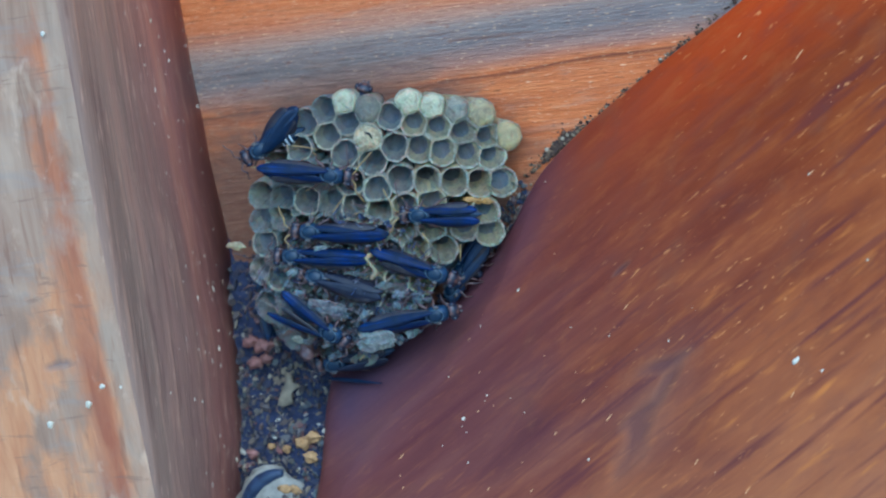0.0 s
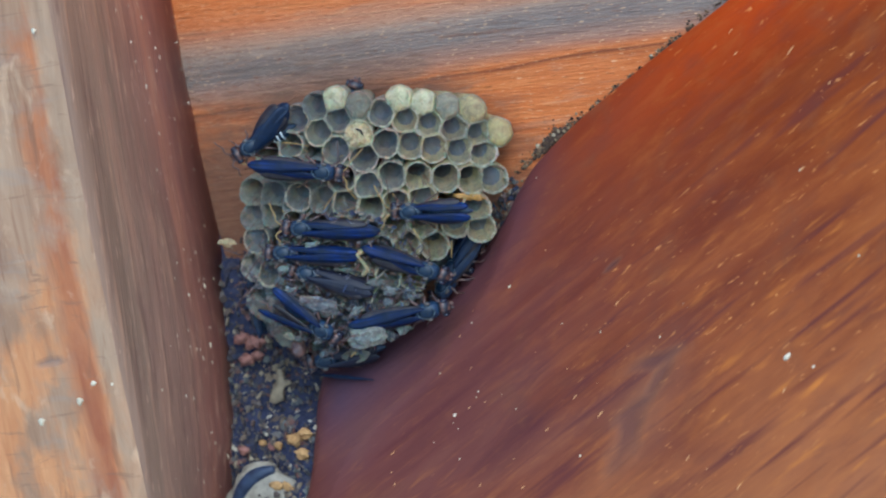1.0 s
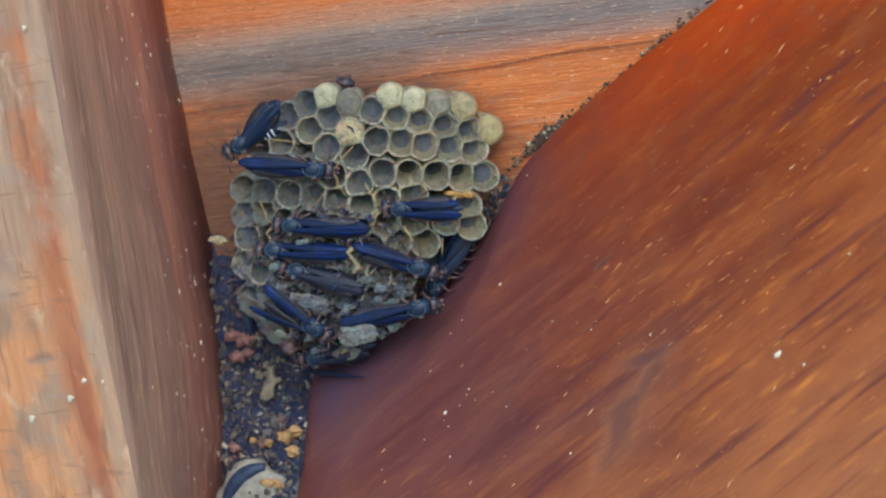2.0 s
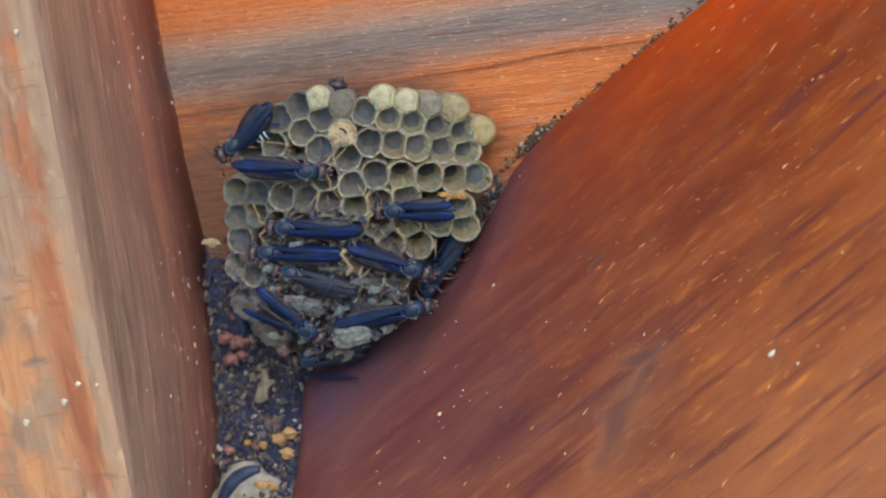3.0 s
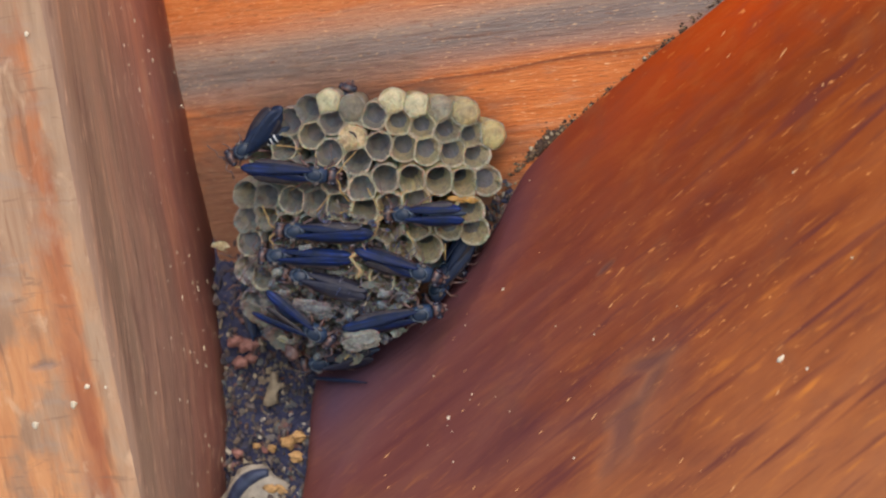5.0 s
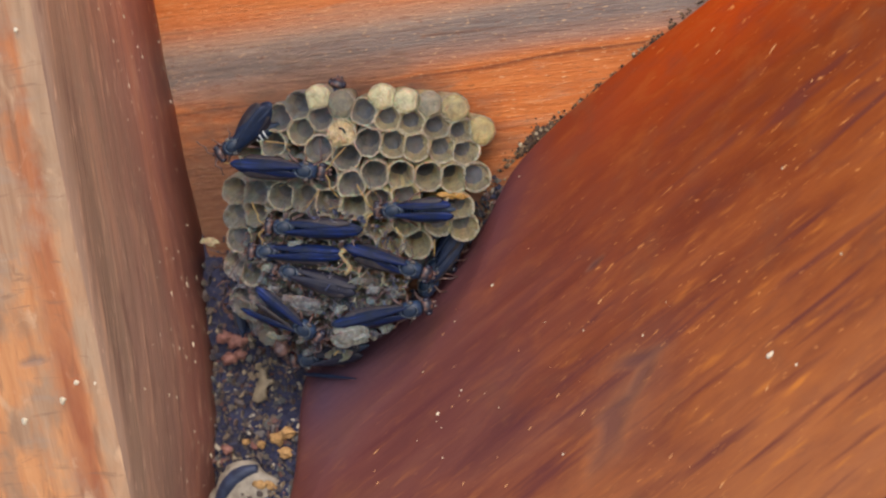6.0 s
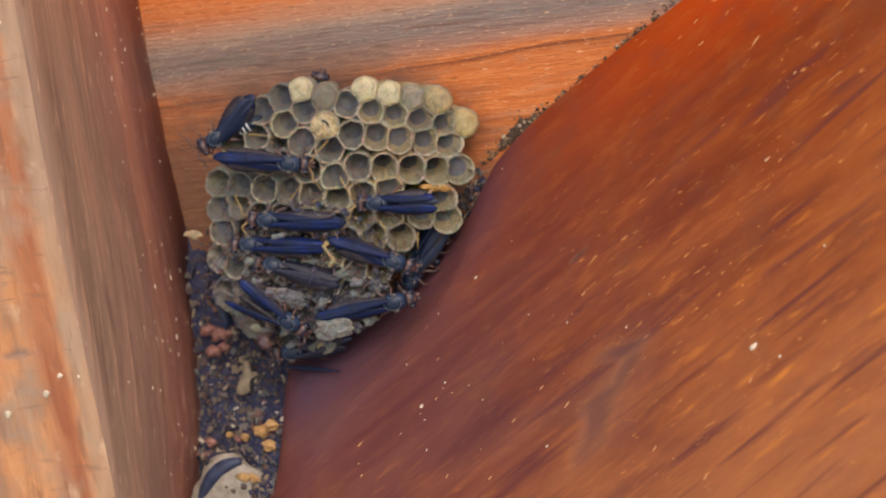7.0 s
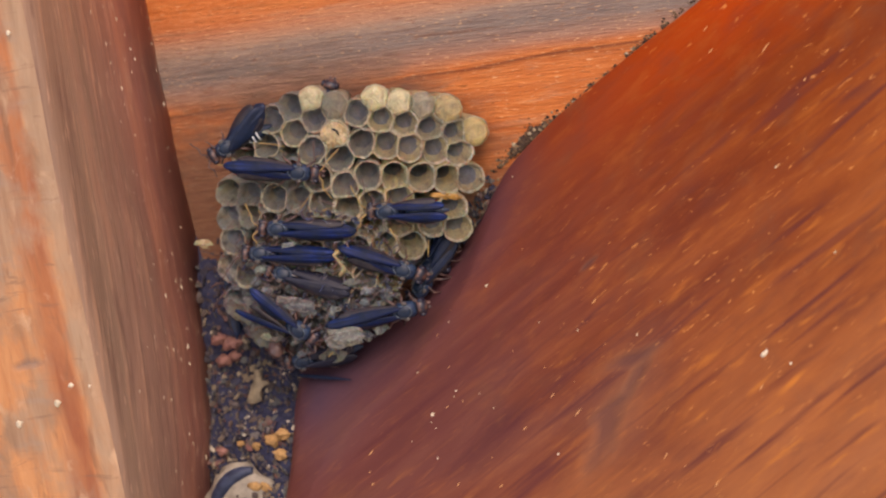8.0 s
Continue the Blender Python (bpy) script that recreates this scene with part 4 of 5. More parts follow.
        ob.matrix_basis = cell_pose(u, v, rng.uniform(-0.8, 1.6), 1.2) @ pose(0, 0, 0, rng.uniform(-60, 60), rng.uniform(-60, 60), rng.uniform(0, 360)) @ Matrix.Scale(rng.uniform(0.35, 0.75), 4)
    # larger torn sheets and closed cell ends: place, lift, half sizes, turn, material
    for u, v, lift, w, h, bulge, turn, mat in ((-20.6, -15.8, 1.2, 2.9, 1.7, 0.8, (12, 6, -8), M_DIM), (-9.6, -25.2, 1.6, 4.6, 2.8, 0.9, (-8, 10, -34), M_FLAP), (0.5, -31.4, 2.4, 4.3, 2.5, 0.9, (-22, 0, 4), M_FLAP), (-16.8, -31.4, 1.6, 1.7, 0.9, 0.4, (-20, 10, -30), M_RIM), (-13.6, -27.6, 0.9, 3.6, 1.6, 0.7, (-6, 0, -30), M_DIM),
                                               (7.0, -29.2, 0.6, 2.2, 0.9, 0.4, (0, 0, -25), M_DIM), (-3.4, -35.3, -1.0, 2.9, 2.2, -0.8, (-12, 8, 20), M_DIM), (2.3, -20.2, 0.9, 2.1, 1.2, 1.1, (0, 0, -8), M_DIM), (5.6, -21.8, 0.7, 2.0, 1.4, 1.2, (10, 0, 12), M_FLAP),
                                               (-24.2, -19.2, 0.0, 1.1, 2.6, 0.8, (0, -30, 24), M_FLAP), (-22.6, -26.0, 1.6, 3.7, 2.3, -0.9, (-6, -12, -30), M_DIM), (-17.8, -31.6, 1.0, 3.1, 2.4, -1.1, (-12, -10, -20), M_DIM), (-3.4, -17.6, 0.6, 3.0, 0.5, 0.5, (0, 0, 2), M_DIM),
                                               (7.0, -24.6, 0.2, 1.8, 1.0, 0.8, (0, 0, 15), M_DIM)):
        bm = bmesh.new()
        skins = []
        for thick in (0.0, -0.11):
            rows = []
            for k in range(1, 9):
                f, row = k / 8, []
                for i in range(26):
                    a = 2 * math.pi * i / 26
                    q = f * (1 + 0.30 * noise.noise(Vector((math.cos(a) * 1.5, math.sin(a) * 1.5, u))) + 0.16 * noise.noise(Vector((math.cos(a) * 4, math.sin(a) * 4, v))))
                    x, y = w * q * math.cos(a), h * q * math.sin(a)
                    z = bulge * (1 - f * f) + 0.55 * noise.noise(Vector((x * 0.5, y * 0.7, u + 5))) + 0.34 * noise.noise(Vector((x * 1.8, y * 2.1, v))) + 1.3 * max(0.0, f - 0.7) + 0.5 * max(0.0, f - 0.75) * noise.noise(Vector((math.cos(a) * 2, math.sin(a) * 2, 7)))
                    row.append(bm.verts.new((x * MM, y * MM, (z + thick) * MM)))
                rows.append(row)
            hub = bm.verts.new((0, 0, (bulge + thick) * MM))
            for i in range(26):
                bm.faces.new((hub, rows[0][i], rows[0][(i + 1) % 26]))
            for a, b in zip(rows, rows[1:]):
                for i in range(26):
                    bm.faces.new((a[i], b[i], b[(i + 1) % 26], a[(i + 1) % 26]))
            skins.append(rows[-1])
        for i in range(26):
            bm.faces.new((skins[0][i], skins[1][i], skins[1][(i + 1) % 26], skins[0][(i + 1) % 26]))
        bmesh.ops.recalc_face_normals(bm, faces=bm.faces)
        part("paper_sheet", bm, mat, nest, "torn sheet of grey nest paper", cell_pose(u, v, lift) @ pose(0, 0, 0, *turn))
    # crumbs and shed bits caught between the lower cells
    bm = bmesh.new()
    for k in range(1000):
        a, r = rng.uniform(0, 2 * math.pi), math.sqrt(rng.random())
        u, v = -5 + 17 * r * math.cos(a), -20 + 15 * r * math.sin(a)
        size = rng.choice((0.15, 0.22, 0.3, 0.42, 0.6)) * MM
        flat_chip(bm, Vector((u, v, comb_depth(u, v) + rng.uniform(-0.8, 1.4))) * MM, size * rng.uniform(0.8, 1.3), rng)
    for k in range(130):
        a, r = rng.uniform(0, 2 * math.pi), math.sqrt(rng.random())
        u, v = -3 + 19 * r * math.cos(a), -18 + 15 * r * math.sin(a)
        at = Vector((u, v, comb_depth(u, v) + rng.uniform(0.2, 2.2)))
        d = Vector((rng.uniform(-1, 1), rng.uniform(-1, 1), rng.uniform(-0.3, 0.3))).normalized() * rng.uniform(0.5, 1.9)
        bend = Vector((rng.uniform(-0.4, 0.4), rng.uniform(-0.4, 0.4), rng.uniform(0.1, 0.6)))
        tube([(at - d) * MM, (at + bend) * MM, (at + d) * MM], [0.07 * MM, rng.uniform(0.09, 0.2) * MM, 0.05 * MM], 5, bm)
    part("debris_litter", bm, M_SHED, nest, "brown, blue and pale crumbs among the torn cells")
    # wasp legs, modelled as thin dry stalks lying over the comb
    for (u1, v1), (u2, v2), lift, mat in (
            ((-16.9, 8.2), (-11.6, 7.4), 2.6, M_ANT), ((-25.5, 3.8), (-19.2, 3.6), 4.6, M_ANT), ((-8.4, -5.4), (-5.7, -1.8), 0.8, M_ANT), ((-3.7, -5.7), (-1.3, -5.0), 0.8, M_ANT),
            ((10.1, -9.3), (11.9, -12.7), 0.8, M_ANT), ((17.7, -11.8), (17.5, -15.3), 0.6, M_ANT), ((-6.9, -33.8), (-5.7, -31.6), 0.9, M_ANT), ((-4.2, -35.6), (-1.0, -32.8), 0.9, M_ANT),
            ((-5.5, 8.4), (-5.4, 4.5), 1.4, M_LEG), ((4.8, 0.7), (5.2, -2.3), 1.4, M_LEG), ((-4.8, 2.0), (-3.7, -1.1), 1.2, M_LEG)):
        pts = spline([(u1, v1, comb_depth(u1, v1) + lift), ((u1 + u2) / 2 + 0.12, (v1 + v2) / 2 + 0.15, comb_depth(u1, v1) + lift + 0.25), (u2, v2, comb_depth(u2, v2) + lift * 0.4)], 4)
        part("stalk", tube([tuple(c * MM for c in p) for p in pts], [(0.15 - 0.008 * i) * MM for i in range(len(pts))], 6), mat, nest)
    part("husk", blob((1.6 * MM, 1.9 * MM, 1.2 * MM), 0.25, 3, 17), M_LEG, nest, "rust-brown dry husk", Matrix.Translation(Vector((-15.4, -34.0, comb_depth(-15.4, -34.0) + 0.6)) * MM))
    # pale curl of torn paper
    pts = spline([(*(0.3, -13.6), 0.5), (*(-1.2, -14.5), 0.9), (*(-0.2, -16.1), 0.8), (*(0.7, -17.5), 0.6), (*(-0.4, -18.8), 0.2)], 5)
    part("paper_curl", tube([tuple(c * MM for c in p) for p in pts], [(0.42 + 0.12 * math.sin(i * 0.5)) * MM for i in range(len(pts))], 8), M_WARM, nest, "pale curl of torn paper")
    # silk caps, each on the cell nearest to its place
    outlines = comb_cells(sites)

    def lid(u, v, kind, mat, label):
        k = min(range(len(sites)), key=lambda q: math.hypot(sites[q][0] - u, sites[q][1] - v))
        a, b = sites[k]
        return part("cap", cap_bm(kind, u, outlines[k]), mat, nest, label, Matrix.Translation(Vector((a, b, comb_depth(a, b) + kinds[k][2] + (0.1 if kind else 0.3))) * MM))

    for u, v, mat in ((-6.6, 17.3, M_CAP), (6.7, 17.3, M_CAP), (11.5, 16.5, M_CAP), (-2.1, 15.9, M_WALL), (20.6, 14.8, M_WARM), (26.6, 10.2, M_WARM), (16.2, 15.6, M_PAPER)):
        lid(u, v, 0, mat, "pale silk cap over a closed cell")
    tan = lid(-1.2, 9.3, 1, M_TANCAP, "tan silk cap with a torn hole")
    # the shade inside the torn hole, modelled as a near-black rod
    hole = tube([(x * MM, y * MM, z * MM) for x, y, z in ((-0.5, 1.45, 0.3), (0.1, 1.15, 0.42), (0.6, 0.9, 0.45), (1.0, 0.3, 0.42), (1.2, -0.4, 0.3))], [0.10 * MM, 0.30 * MM, 0.26 * MM, 0.22 * MM, 0.08 * MM], 7)
    part("hole", hole, M_DARK, tan)
    at = (20.6, -3.0)
    bm = blob((1.5 * MM, 0.42 * MM, 0.5 * MM), 0.6, 3, 33, (2.0 * MM, 0.3 * MM, -0.2 * MM), blob((1.7 * MM, 0.45 * MM, 0.5 * MM), 0.65, 3, 31, (-0.6 * MM, 0, 0)))
    part("resin", bm, M_RESIN, nest, "amber-yellow patch of nest secretion", Matrix.Translation(Vector((*at, comb_depth(*at) - 0.15)) * MM) @ pose(0, 0, 0, 0, 0, -6))
    # paper web behind the cells and the stalk that holds the comb to the wall
    rings = []
    for r, z in ((0.2, -6.3), (12, -6.8), (18, -8.5), (20.5, -10.0), (18, -11.5), (8, -13), (3.0, -14.5), (3.4, -16), (5, -18.6)):
        rings.append([((r * math.cos(a) * 1.0 - 1 + (0 if z > -15 else 4)) * MM, (r * math.sin(a) * 1.02 - 4) * MM, z * MM) for a in [2 * math.pi * i / 24 for i in range(24)]])
    part("comb_backing", loft(rings), M_INSIDE, nest, "grey paper backing and stalk")
    # small cream lump at the margin
    part("lump", blob((1.7 * MM, 0.75 * MM, 0.9 * MM), 0.3, 3, 5), M_TANCAP, nest, "cream lump", Matrix.Translation(Vector((-30.4, -12.3, -6)) * MM))
    return nest


build_nest()


# ---------------------------------------------------------------- wasps
def body_rings(stations, sides=14):
    """Rings along x from (x, half width, half height, lift)."""
    out = []
    for x, w, h, c in stations:
        out.append([(x * MM, w * math.cos(a) * MM, (c + h * math.sin(a)) * MM) for a in [2 * math.pi * i / sides for i in range(sides)]])
    return out


def wing_bm(length, width, side, curl):
    """A long folded wing: a narrow blade, pleated along its length, broadest past the middle, with a rounded tip."""
    bm = bmesh.new()
    top, bot = [], []
    n = 18
    cols = (-1, -0.7, -0.4, -0.1, 0.2, 0.5, 0.78, 1)
    for k in range(n + 1):
        t = k / n
        w = width * (0.28 + 0.72 * math.sin(0.5 * math.pi * min(1.0, t / 0.6))) * math.sqrt(max(0.04, 1 - max(0.0, (t - 0.74) / 0.26) ** 2.2))
        row_t, row_b = [], []
        for q in cols:
            z = 0.30 * (1 - q * q) + 0.07 * math.sin(q * 7.5) * min(1, 2 * t) + curl * t * t
            y = side * (0.05 + q * w * 0.5 - 0.10 * width * t)
            row_t.append(bm.verts.new((-length * t * MM, y * MM, z * MM)))
            row_b.append(bm.verts.new((-length * t * MM, y * MM, (z - 0.09) * MM)))
        top.append(row_t)
        bot.append(row_b)
    last = len(cols) - 1
    for rows, flip in ((top, False), (bot, True)):
        for a, b in zip(rows, rows[1:]):
            for i in range(last):
                f = (a[i], a[i + 1], b[i + 1], b[i])
                bm.faces.new(f[::-1] if flip else f)
    for a, b, c, d in zip(top, top[1:], bot, bot[1:]):
        bm.faces.new((a[0], b[0], d[0], c[0]))
        bm.faces.new((a[last], c[last], d[last], b[last]))
    for i in range(last):
        bm.faces.new((top[0][i], bot[0][i], bot[0][i + 1], top[0][i + 1]))
        bm.faces.new((top[-1][i], top[-1][i + 1], bot[-1][i + 1], bot[-1][i]))
    bmesh.ops.recalc_face_normals(bm, faces=bm.faces)
    return bm


def build_wasp(seed, long=15.2, splay=1.5, swing=0.0, fan=0.0, bands=0, straw=True, feelers=True, wing_mat=None, broad=1.0, tail=9.0, turn=0.0):
    """One wasp, heading +x, belly at z = 0, the middle of its back plate at x = 0; about 21 mm long over the wings."""
    rng = random.Random(seed)
    wasp = new("paper_wasp")
    head = part("head", loft(body_rings([(2.55, 0.5, 0.5, 2.2), (2.8, 1.4, 1.1, 2.2), (3.35, 1.85, 1.45, 2.15), (4.0, 1.65, 1.4, 2.0), (4.6, 1.05, 1.0, 1.7), (4.9, 0.45, 0.5, 1.5)])), M_HEAD, wasp)
    for s in (1, -1):
        part("eye", blob((0.8 * MM, 0.5 * MM, 1.1 * MM), 0.02, 2, 1, (3.65 * MM, s * 1.45 * MM, 2.2 * MM)), M_EYE, head)
        part("jaw", blob((0.6 * MM, 0.34 * MM, 0.42 * MM), 0.15, 2, 9, (4.85 * MM, s * 0.45 * MM, 1.4 * MM)), M_LEG, head)
        if feelers:
            out = rng.uniform(-1.0, 1.0)
            pts = spline([(4.4, s * 0.5, 2.7), (5.4, s * 1.5, 3.5), (5.2 + out, s * 2.7, 3.6), (5.9 + out * 1.5, s * (3.7 + 0.5 * out), 2.9), (6.4 + out * 2, s * (4.6 + out), 2.0)], 4)
            part("antenna", tube([tuple(c * MM for c in p) for p in pts], [(0.13 + 0.02 * math.sin(i)) * MM for i in range(len(pts))], 6), M_ANT if straw else M_LEG, head, "thin bent antenna")
    thorax = part("thorax", loft(body_rings([(2.6, 0.6, 0.6, 2.2), (2.3, 1.35, 1.3, 2.3), (1.4, 1.75, 1.75, 2.5), (0.0, 1.85, 1.9, 2.6), (-1.5, 1.55, 1.65, 2.4), (-2.7, 0.95, 1.1, 2.1), (-3.4, 0.42, 0.45, 1.9)])), M_BODY, wasp)
    # back plate ringed by a pale seam
    part("back_plate", loft(body_rings([(1.55, 0.5, 0.25, 4.02), (1.25, 1.0, 0.36, 4.06), (0.3, 1.25, 0.42, 4.12), (-0.8, 1.15, 0.40, 4.08), (-1.5, 0.55, 0.25, 3.95)])), M_PLATE, thorax, "blue-green plate on the back")
    loop = []
    for i in range(17):
        a = 2 * math.pi * i / 16
        x, y = 0.05 + 1.75 * math.cos(a), 1.3 * math.sin(a)
        loop.append((x * MM, y * MM, (2.62 + 1.9 * math.sqrt(1 - (y / 1.95) ** 2) * (1 - 0.045 * x * x)) * MM))
    part("seam", tube(loop, [0.09 * MM] * 17, 5), M_SEAM, thorax, "pale seam round the back plate")
    part("shield", loft(body_rings([(-1.5, 0.5, 0.2, 4.1), (-1.7, 0.95, 0.45, 3.95), (-2.2, 1.05, 0.5, 3.6), (-2.8, 0.7, 0.4, 3.0)])), M_PLATE, thorax)
    for s in (1, -1):
        part("wing_root", blob((0.62 * MM, 0.40 * MM, 0.32 * MM), 0.1, 2, 6, (0.5 * MM, s * 1.62 * MM, 3.7 * MM)), M_ROOT, thorax, "pale scale at the root of the wing")
    ab = []
    for k in range(19):
        t = k / 18
        r = (0.35 + 1.6 * math.sin(math.pi * min(1, t * 1.02) ** 0.85) ** 0.9) * (1.0 - 0.06 * (k % 3 == 0))
        ab.append((-3.4 - tail * t, max(0.12, r * (1 - 0.3 * t)), max(0.12, r * 0.92 * (1 - 0.3 * t)), 1.9 - 0.9 * t * t))
    abdomen = part("abdomen", loft(body_rings(ab)), M_PLATE if bands else M_BODY, wasp)
    abdomen.matrix_basis = pose(0, 0, 0, 0, 0, turn)
    for b in range(bands):
        t = 0.20 + 0.15 * b
        r = (0.35 + 1.6 * math.sin(math.pi * t ** 0.85) ** 0.9) * (1 - 0.3 * t) * 1.03
        x, z = -3.4 - tail * t, 1.9 - 0.9 * t * t
        part("band", loft(body_rings([(x + 0.16, r * 0.98, r * 0.92, z), (x + 0.12, r * 1.05, r * 0.99, z), (x - 0.12, r * 1.05, r * 0.99, z), (x - 0.16, r * 0.98, r * 0.92, z)])), M_BAND, abdomen, "white band round the abdomen")
    wide = rng.uniform(2.0, 2.5) * broad
    for s in (1, -1):
        wing = part("wing", wing_bm(long + rng.uniform(-0.8, 0.2), wide * (0.8 if fan and s < 0 else 1.0), s, rng.uniform(-1.6, -1.0)), wing_mat or M_WING, wasp, "long folded dark blue wing")
        wing.matrix_basis = pose(-0.3 * MM, s * 0.85 * MM, (4.05 + 0.16 * s) * MM, s * -20 + rng.uniform(-6, 6), 4 + rng.uniform(-2, 2), swing + rng.uniform(-2, 2) - s * splay + fan * (s < 0))
        hind = part("hind_wing", wing_bm(long * 0.78, wide * 0.8, s, -0.9), M_SMOKE, wasp, "smoky brown hind wing")
        hind.matrix_basis = pose(-1.0 * MM, s * 1.2 * MM, 3.4 * MM, s * -30, 4, swing - s * (splay + rng.uniform(1.5, 4.5)))
        for lead, reach, back in ((1.9, 2.2, 1.5), (0.2, 2.5, -0.5), (-1.4, 2.7, -2.8))[0 if feelers else 1:]:
            j = rng.uniform(-0.9, 0.9)
            pts = [(lead, s * 1.4, 1.5), (lead + back * 0.35 + j, s * reach * 0.62, 3.0), (lead + back * 0.8, s * reach, 1.4), (lead + back * 1.15 + j, s * (reach + 0.8), 0.4), (lead + back * 1.5 + j, s * (reach + 1.3), 0.2)]
            leg = part("leg", tube([tuple(c * MM for c in p) for p in pts[:4]], [0.32 * MM, 0.30 * MM, 0.20 * MM, 0.12 * MM], 6), M_LEG, wasp)
            part("foot", tube([tuple(c * MM for c in p) for p in pts[3:]], [0.12 * MM, 0.07 * MM], 6), M_ANT if straw else M_LEG, leg, "straw-coloured foot")
    return wasp


def wasp_pose(u, v, lift, heading, roll=0.0, nose=0.0):
    """On the comb with the back plate over (u, v) mm, heading in degrees anticlockwise from right."""
    z = comb_depth(u, v) + lift
    return NEST @ Matrix.Translation(Vector((u, v, z)) * MM) @ pose(0, 0, 0, 0, 0, heading) @ pose(0, 0, 0, roll, nose, 0)


def build_wasps():
    lab = "blue-black paper wasp resting with folded wings on the nest"
    rows = (  # place, lift, heading, roll, nose, length of the wings, splay, swing, fan
        ((-8.4, 2.5), -0.6, -5, 6, 0, 14.8, 2.0, 0, 0), ((-12.7, -9.1), -1.2, 179, -4, 2, 16.4, 0.5, 0, 0), ((-16.8, -14.6), -1.4, 178, 5, 2, 15.8, 0.5, 0, 0), ((12.8, -17.5), -1.0, -18, 4, 0, 13.4, 0.8, 0, 0),
        ((10.0, -5.6), -1.4, 180, -6, 2, 12.0, 5.0, 0, 0), ((-12.3, -19.1), -2.2, 164, 10, 2, 14.8, 2.0, 0, 0), ((-9.3, -29.3), -0.2, -36, 14, 4, 12.8, 4.0, 0, 12), ((12.4, -25.4), -0.8, 10, 14, 0, 16.2, 0.5, 0, 0),
        ((-10.5, -35.6), -5.5, 190, -20, 0, 11.5, 3.0, 0, 0))
    for k, (at, lift, heading, roll, nose, long, splay, swing, fan) in enumerate(rows):
        wasp = build_wasp(20 + k, long, splay, swing, fan, straw=k in (0, 1, 4), feelers=k not in (3, 7), wing_mat=M_DUSKY if k in (5, 8) else None)
        wasp.matrix_basis = wasp_pose(*at, lift, heading, roll, nose)
        tagged(wasp, lab, "wasp", "wasps on the nest")
    lab = "blue-black paper wasp half hidden behind the margin of the nest"
    # seed 44 is an extra wasp, added to darken the gap beside the brace
    for at, lift, heading, roll, feelers, seed in (((17.2, -18.2), -8.0, 238, 20, False, 41), ((20.4, -14.6), -10.5, 262, 30, False, 44), ((15.6, -21.8), -8.0, 235, 20, False, 45), ((-28.4, -20.4), -8.5, 100, 40, True, 42), ((-4.6, 16.4), -7.6, 76, 0, False, 43)):
        wasp = build_wasp(seed, 12.0, 3.0, feelers=feelers, straw=False, wing_mat=M_NAVY)
        wasp.matrix_basis = wasp_pose(*at, lift, heading, roll)
        tagged(wasp, lab, "wasp", "wasps on the nest")
    banded = build_wasp(3, 11.2, 4.0, swing=19, fan=-6, bands=3, straw=False, wing_mat=M_NAVY, broad=1.75, tail=6.6, turn=-5)
    banded.matrix_basis = wasp_pose(-24.2, 7.7, -0.6, 210, -6, 0)
    tagged(banded, "blue-black paper wasp with white bands and raised wings", "wasp", "wasps on the nest")


build_wasps()


# ---------------------------------------------------------------- pocket between post and brace
def edge_at(z):
    """Where the brace's edge runs at height z: x and distance off the wall, metres."""
    for (s1, e1), (s2, e2) in zip(BRACE_EDGE, BRACE_EDGE[1:]):
        fade = max(0.0, min(1.0, (z - 1.6665) / 0.005))
        k1, k2 = fade * brace_flank(s1), fade * brace_flank(s2)
        a = brace_point(s1, e1 - k1, -0.45 * brace_off(s1, e1) * min(1.0, k1 / 4))
        b = brace_point(s2, e2 - k2, -0.45 * brace_off(s2, e2) * min(1.0, k2 / 4))
        if b.z <= z <= a.z:
            p = a.lerp(b, (a.z - z) / max(1e-9, a.z - b.z))
            return p.x, -p.y
    return -0.03, 0.03


def heap_point(t, z, lift=0.0):
    """Face of the dirt packed between post (t = 0) and brace (t = 1)."""
    x1, h1 = edge_at(z)
    x0 = POST_X - 0.0005
    x = x0 + (x1 + 0.0025 - x0) * t
    top = max(0.0, min(1.0, (1.7065 - 0.018 * t + 0.012 * noise.noise(Vector((x * 190, 2, z * 120))) - z) / 0.014))
    h = -0.0008 * (1 - top) + (0.0004 + 0.0055 * (1 - t) ** 2 + (0.62 + 0.20 * max(0.0, min(1.0, (1.672 - z) / 0.004))) * max(0.0, h1 - 0.002) * t ** 1.2) * top
    h += (0.0022 * noise.noise(Vector((x * 170, z * 170, 1))) + 0.0016 * noise.noise(Vector((x * 420, z * 420, 4)))) * top * min(1, t * 4)
    return Vector((x, -h - lift, z))


